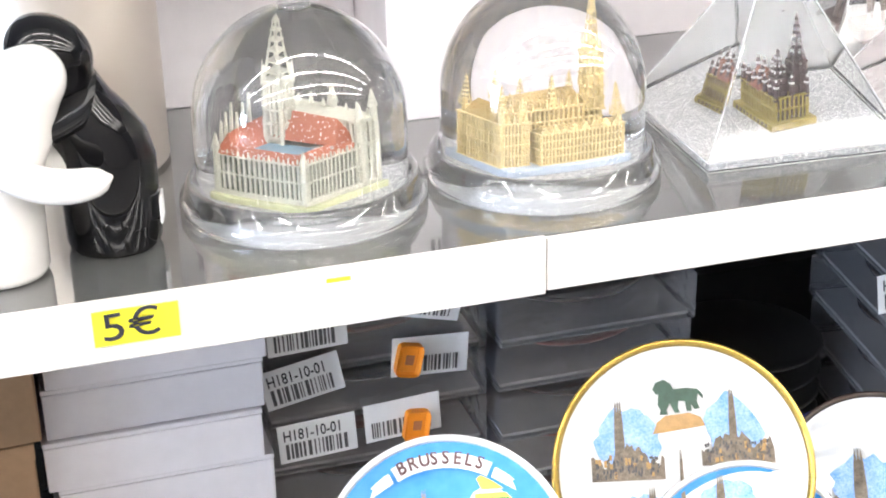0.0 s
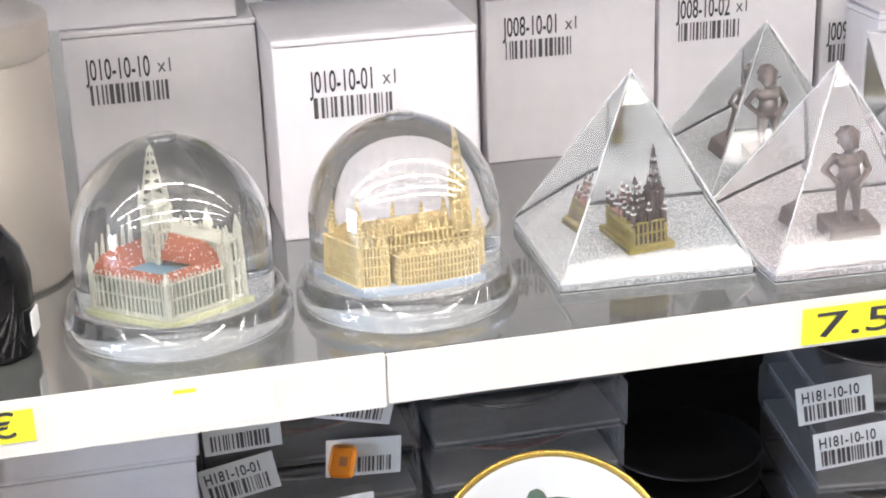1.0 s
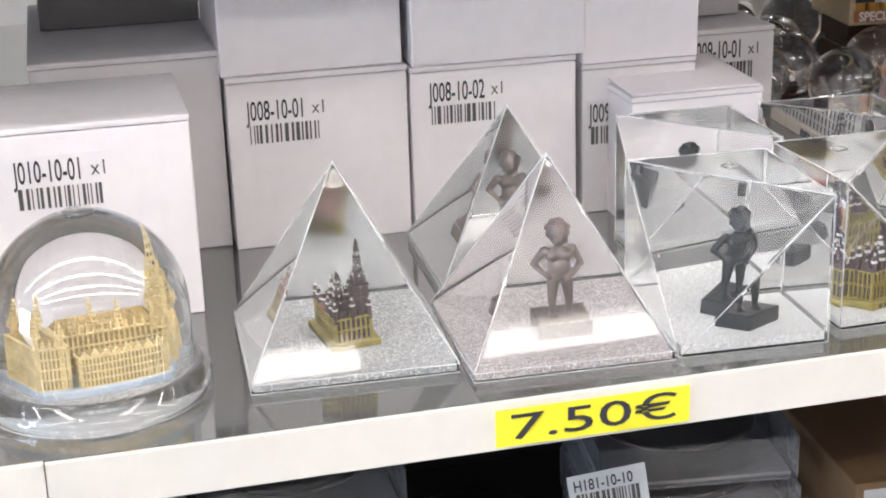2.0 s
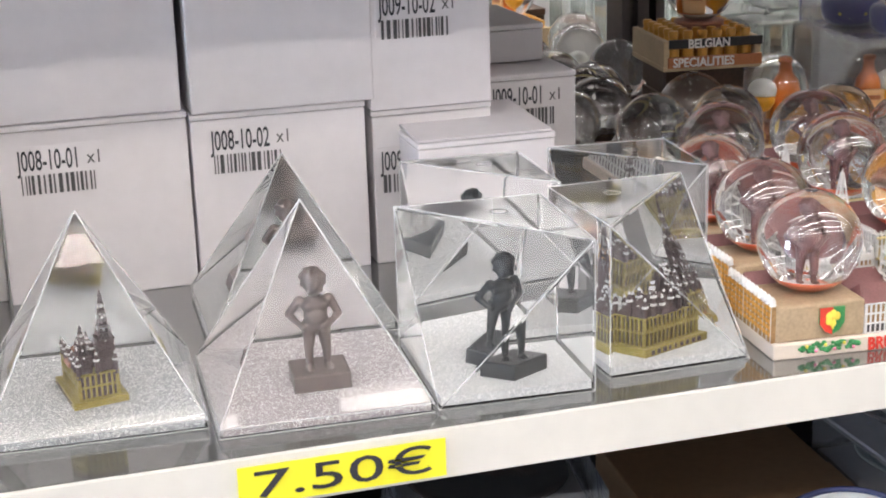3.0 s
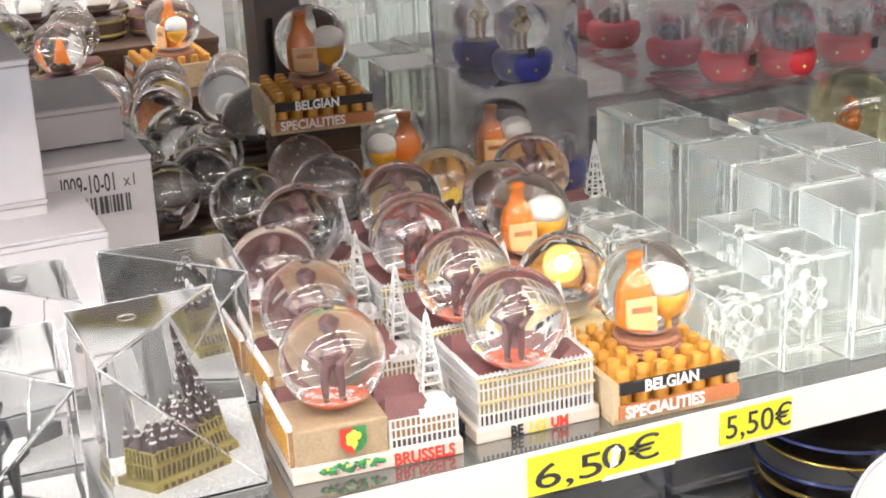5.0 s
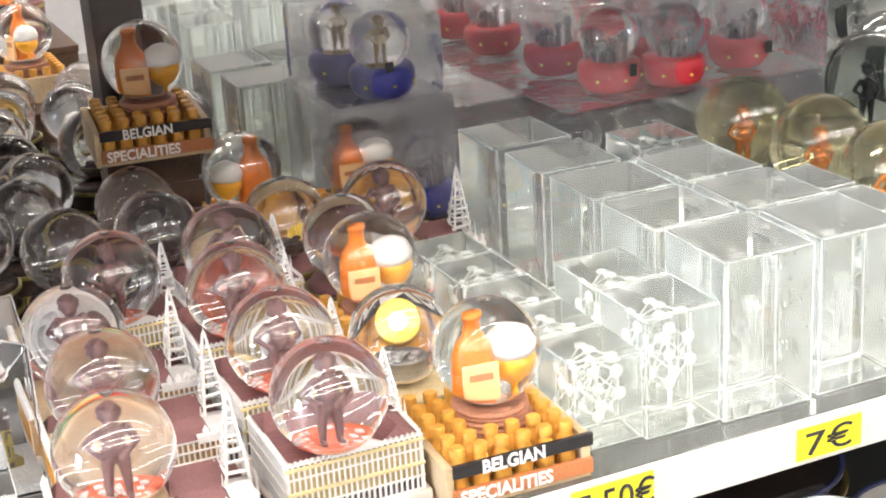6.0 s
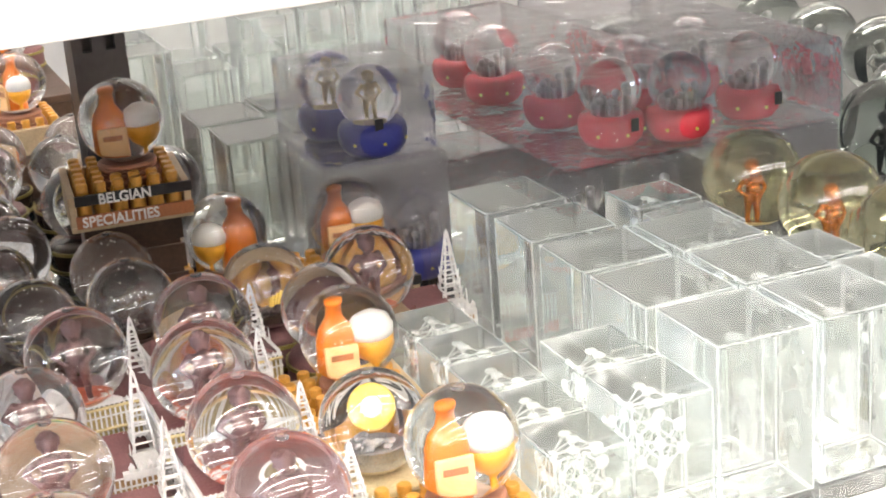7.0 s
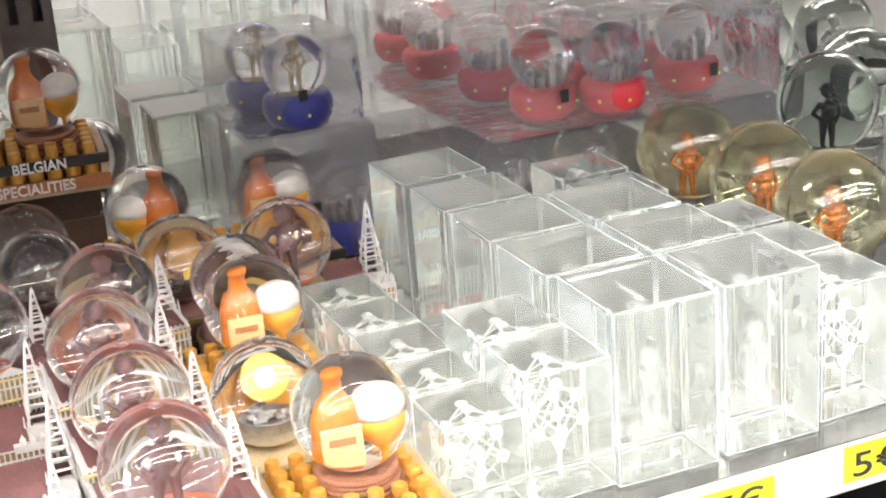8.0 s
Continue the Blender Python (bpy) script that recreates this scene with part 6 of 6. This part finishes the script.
for x, y, z, word, tint in ((-0.40, 0.02, -1.40, "BRUSSELS", 1), (1.02, 0.10, -1.86, "BELGIUM", 2)):
    bp = plate("souvenir_plate", x, y, z, 0.52, 60, -12, M_PLATEBLUE, M_PORC, "sky-blue porcelain plate with a white banner lettered " + word)
    arc = [math.radians(62 + 56 * k / 10) for k in range(11)]
    outer = [(0.475 * math.cos(a), 0.475 * math.sin(a)) for a in arc]
    inner = [(0.385 * math.cos(a), 0.385 * math.sin(a)) for a in reversed(arc)]
    ban = flat("banner", outer + inner, M_PORC, bp, 0.036, "white printed banner")
    for sgn in (-1, 1):
        flat("banner_tail", [(sgn * 0.215, 0.37), (sgn * 0.20, 0.335), (sgn * 0.30, 0.275), (sgn * 0.285, 0.315), (sgn * 0.335, 0.33), (sgn * 0.245, 0.385)], M_PORC, ban, 0.032, "folded banner end")
    for k, ch in enumerate(word):
        a = math.radians(90 + (3.4 - 6.4 * k if tint == 1 else 0.0) + (3.4 * (len(word) - 1) - 6.8 * k if tint == 2 else 6.4 * (len(word) - 1) / 2 - 3.4))
        text_part("letter", ch, 0.078, pose(0.402 * math.cos(a), 0.402 * math.sin(a), 0.038) @ pose(0, 0, 0, 0, 0, math.degrees(a) - 90) @ pose(-0.022, 0, 0), M_MAROON, ban, "dark red printed letter", 0.001, 0.85, 0.0018)
    flat("printed_tower", skyline(-0.08, -0.1, 0.2, 0.40, 0.5, 3), M_PRINTTAN, bp, 0.008, "printed tower")
    arms = flat("printed_arms", [(0.13, 0.27), (0.29, 0.27), (0.29, 0.14), (0.21, 0.07), (0.13, 0.14)], M_YELDOT, bp, 0.008, "printed coat of arms")
    flat("mantle", oval(0.21, 0.19, 0.115, 0.125, 18, 0.08, 4), M_PORC, arms, 0.006, "white printed mantle")
    flat("crown", [(0.16, 0.285), (0.26, 0.285), (0.28, 0.33), (0.25, 0.355), (0.21, 0.36), (0.17, 0.355), (0.14, 0.33)], M_YELDOT, arms, 0.010, "yellow printed crown")
    flat("red_field", [(0.15, 0.25), (0.21, 0.25), (0.21, 0.10), (0.15, 0.15)], M_RED, arms, 0.012, "red field")
    flat("green_field", [(0.21, 0.25), (0.27, 0.25), (0.27, 0.15), (0.21, 0.10)], M_GREEN, arms, 0.012, "green field")
rp = plate("souvenir_plate", 2.28, 0.95, -2.22, 0.55, 40, -20, M_PORC, M_DARKDISH, "white porcelain plate with dark rim and a printed view")
view_print(rp, -0.05, -0.2, 0.5, 0.45, 0.4, 7)
for k in range(4):
    plate("souvenir_plate", 2.30, 1.02 + 0.06 * k, -2.29 - 0.05 * k, 0.55, 40, -20, M_DARKDISH, M_NAVYRIM, "dark-backed plate in a leaning row")
bp = plate("souvenir_plate", 5.12, 0.72, -1.58, 0.55, 38, -18, M_PORC, M_NAVYRIM, "white plate with a navy double rim")
view_print(bp, 0.0, -0.2, 0.5, 0.5, 0.5, 8)

for k in range(6):
    c = carton(-1.88 + 0.03 * math.sin(k * 2.1), -0.70 + 0.03 * math.sin(k * 2.1), 2.40 + 0.02 * (k % 2), 3.6, LOW + 0.31 * k, LOW + 0.31 * k + 0.305, label="flat white card box in a stack on the lower shelf")
for k in range(3):
    b = thing("cardboard_box", -3.1 + 0.05 * k, 2.2, LOW + 0.52 * k, 2, "brown cardboard box in a stack on the lower shelf", "box", "cardboard boxes")
    part("body", one_box(0, 1.1, 0, 1.2, 0, 0.51), M_BROWN, b, "", 0.012)
    part("flap", one_box(-0.004, 1.104, -0.006, 0.6, 0.42, 0.516), M_BROWN, b, "folded lid edge", 0.004)


def clear_pack(x, y, z, w, d, h, rz, dish, label):
    p = thing("clear_box", x, y, z, rz, label, "plastic box", "clear boxes with dishes")
    part("shell", one_box(0, w, 0, d, 0, h), M_FILM, p, "clear folded plastic", 0.012, clear=True)
    part("insert", one_box(0.03, w - 0.03, 0.05, d - 0.05, 0.01, 0.03), M_CARDIN, p, "grey insert")
    bm = bmesh.new()
    r = min(w, d) * 0.42
    lathe(bm, [(0, 0.05), (r * 0.6, 0.05), (r, h * 0.55), (r * 0.98, h * 0.6), (r * 0.6, 0.09), (0, 0.08)], 32, w / 2, d / 2)
    part("dish", bm, dish, p, "dark painted dish", smooth=True)
    return p


def stock_label(x, y, z, rz, tilt, code, seed, scale=1.0):
    t = thing("stock_label", x, y, z, rz, "white barcode label stuck on a clear plastic box", "label", "barcode labels")
    lab = part("paper", one_box(0, 0.46, -0.004, 0, 0, 0.25), M_LABEL, t, "", 0.002)
    if code:
        text_part("stock_code", code, 0.10, on_front(0.03, -0.006, 0.145), M_INK, t, "black stock code", 0.001, 0.72, 0.001)
    barcode(t, 0.04, -0.005, 0.025, 0.36, 0.10, seed)
    t.matrix_world = pose(x * 0.1, y * 0.1, SH + z * 0.1, 0, tilt, rz)
    return t


def orange_sticker(x, y, z, tilt):
    t = thing("orange_sticker", x, y, z, 0, "small bright orange price sticker", "sticker", "orange stickers")
    part("paper", one_box(-0.075, 0.075, -0.005, 0, -0.10, 0.10), M_ORANGETAG, t, "", 0.03)
    part("print", one_box(-0.02, 0.03, -0.008, -0.004, -0.03, 0.03), M_SIGNRED, t, "faint printed mark")
    t.matrix_world = pose(x * 0.1, y * 0.1, SH + z * 0.1, 0, tilt, 0)


for k in range(6):
    clear_pack(-0.66, 2.62, LOW + 0.32 * k, 1.32, 1.3, 0.30, 0, M_REDDISH if k % 2 else M_DARKDISH, "clear plastic box with a dark dish in a stack")
    clear_pack(0.72, 2.60 - 0.05 * (k % 2), LOW + 0.32 * k, 1.25, 1.3, 0.30, 0, M_REDDISH if k % 2 == 0 else M_DARKDISH, "clear plastic box with a dark dish in a stack")
    if k < 5:
        clear_pack(3.0, 2.0 - 0.05 * (k % 2), LOW + 0.30 * k, 1.2, 1.3, 0.28, -8, M_DARKDISH, "clear plastic box with a dark dish in a stack")
stock_label(-0.66, 2.58, -2.06, 0, -10, "H181-10-01", 11)
stock_label(-0.61, 2.58, -2.42, 0, -3, "H181-10-01", 12)
stock_label(-0.64, 2.58, -1.72, 0, -2, "", 13)
stock_label(0.06, 2.58, -1.97, 0, 4, "", 14)
stock_label(-0.10, 2.58, -2.38, 0, -3, "", 15)
stock_label(0.02, 2.58, -1.56, 0, 14, "", 16)
orange_sticker(0.165, 2.555, -1.86, 12)
orange_sticker(0.20, 2.555, -2.30, 8)
stock_label(2.80, 1.90, -1.70, -8, -8, "H181-10-10", 17)
stock_label(2.93, 1.90, -2.02, -8, -8, "H181-10-10", 18)
black = thing("dark_dish_stack", 2.48, 2.9, LOW, 0, "stack of black glossy dishes on the lower shelf", "dish stack")
for k in range(4):
    bm = bmesh.new()
    lathe(bm, [(0, 0), (0.3, 0), (0.52, 0.10), (0.50, 0.11), (0.28, 0.02), (0, 0.02)], 32)
    part("dish", bm, M_DARK, black, "black glossy dish", smooth=True).location.z = k * 0.016
for k in range(2):
    b = thing("cardboard_box", 4.52 + 0.06 * k, 1.85, LOW + 0.55 * k, -4, "brown cardboard box with a white label on the lower shelf", "box", "cardboard boxes")
    part("body", one_box(0, 1.35, 0, 1.4, 0, 0.54), M_BROWN, b, "", 0.012)
    part("flap", one_box(-0.004, 1.354, -0.006, 0.7, 0.40, 0.546), M_BROWN, b, "folded lid edge", 0.004)
    part("label", one_box(0.05, 0.45, -0.012, -0.006, 0.33, 0.5), M_LABEL, b, "white barcode label")
for k in range(15):
    plate("dish", 8.15 + 0.03 * (k % 2), 1.4, LOW + 0.12 + 0.118 * k, 0.58, 0, 0, M_DARKDISH if k % 3 else M_PORC, M_GOLDRIM if k % 2 else M_NAVYRIM, "round dish in a flat stack on the lower shelf", "stacked dishes")
for k in range(8):
    plate("dish", 9.6, 1.3, LOW + 0.12 + 0.12 * k, 0.6, 0, 0, M_PORC, M_NAVYRIM, "white dish in a flat stack on the lower shelf", "stacked dishes")
pale = plate("souvenir_plate", 8.02, 0.42, -1.32, 0.5, 58, -20, M_PORC, M_PORC, "plain white plate leaning on a clear stand")
view_print(pale, 0.0, -0.2, 0.4, 0.4, 0.5, 12)
for k in range(12):
    clear_pack(5.95 + (k // 6) * 1.15, 1.7, LOW + 0.34 * (k % 6), 1.1, 1.1, 0.32, 5 * (k % 3) - 5, M_SHADOWWALL if k % 2 else M_DARKDISH, "clear plastic box with a green-grey dish in a stack")
# Added black sheet gives the darkness of the deep space under the shelf
structure("back_panel", one_box(-14, 22, 4.9, 5.0, -9.3, -0.1), M_DARK, "black sheet standing in for the unlit lower recess", "panel")
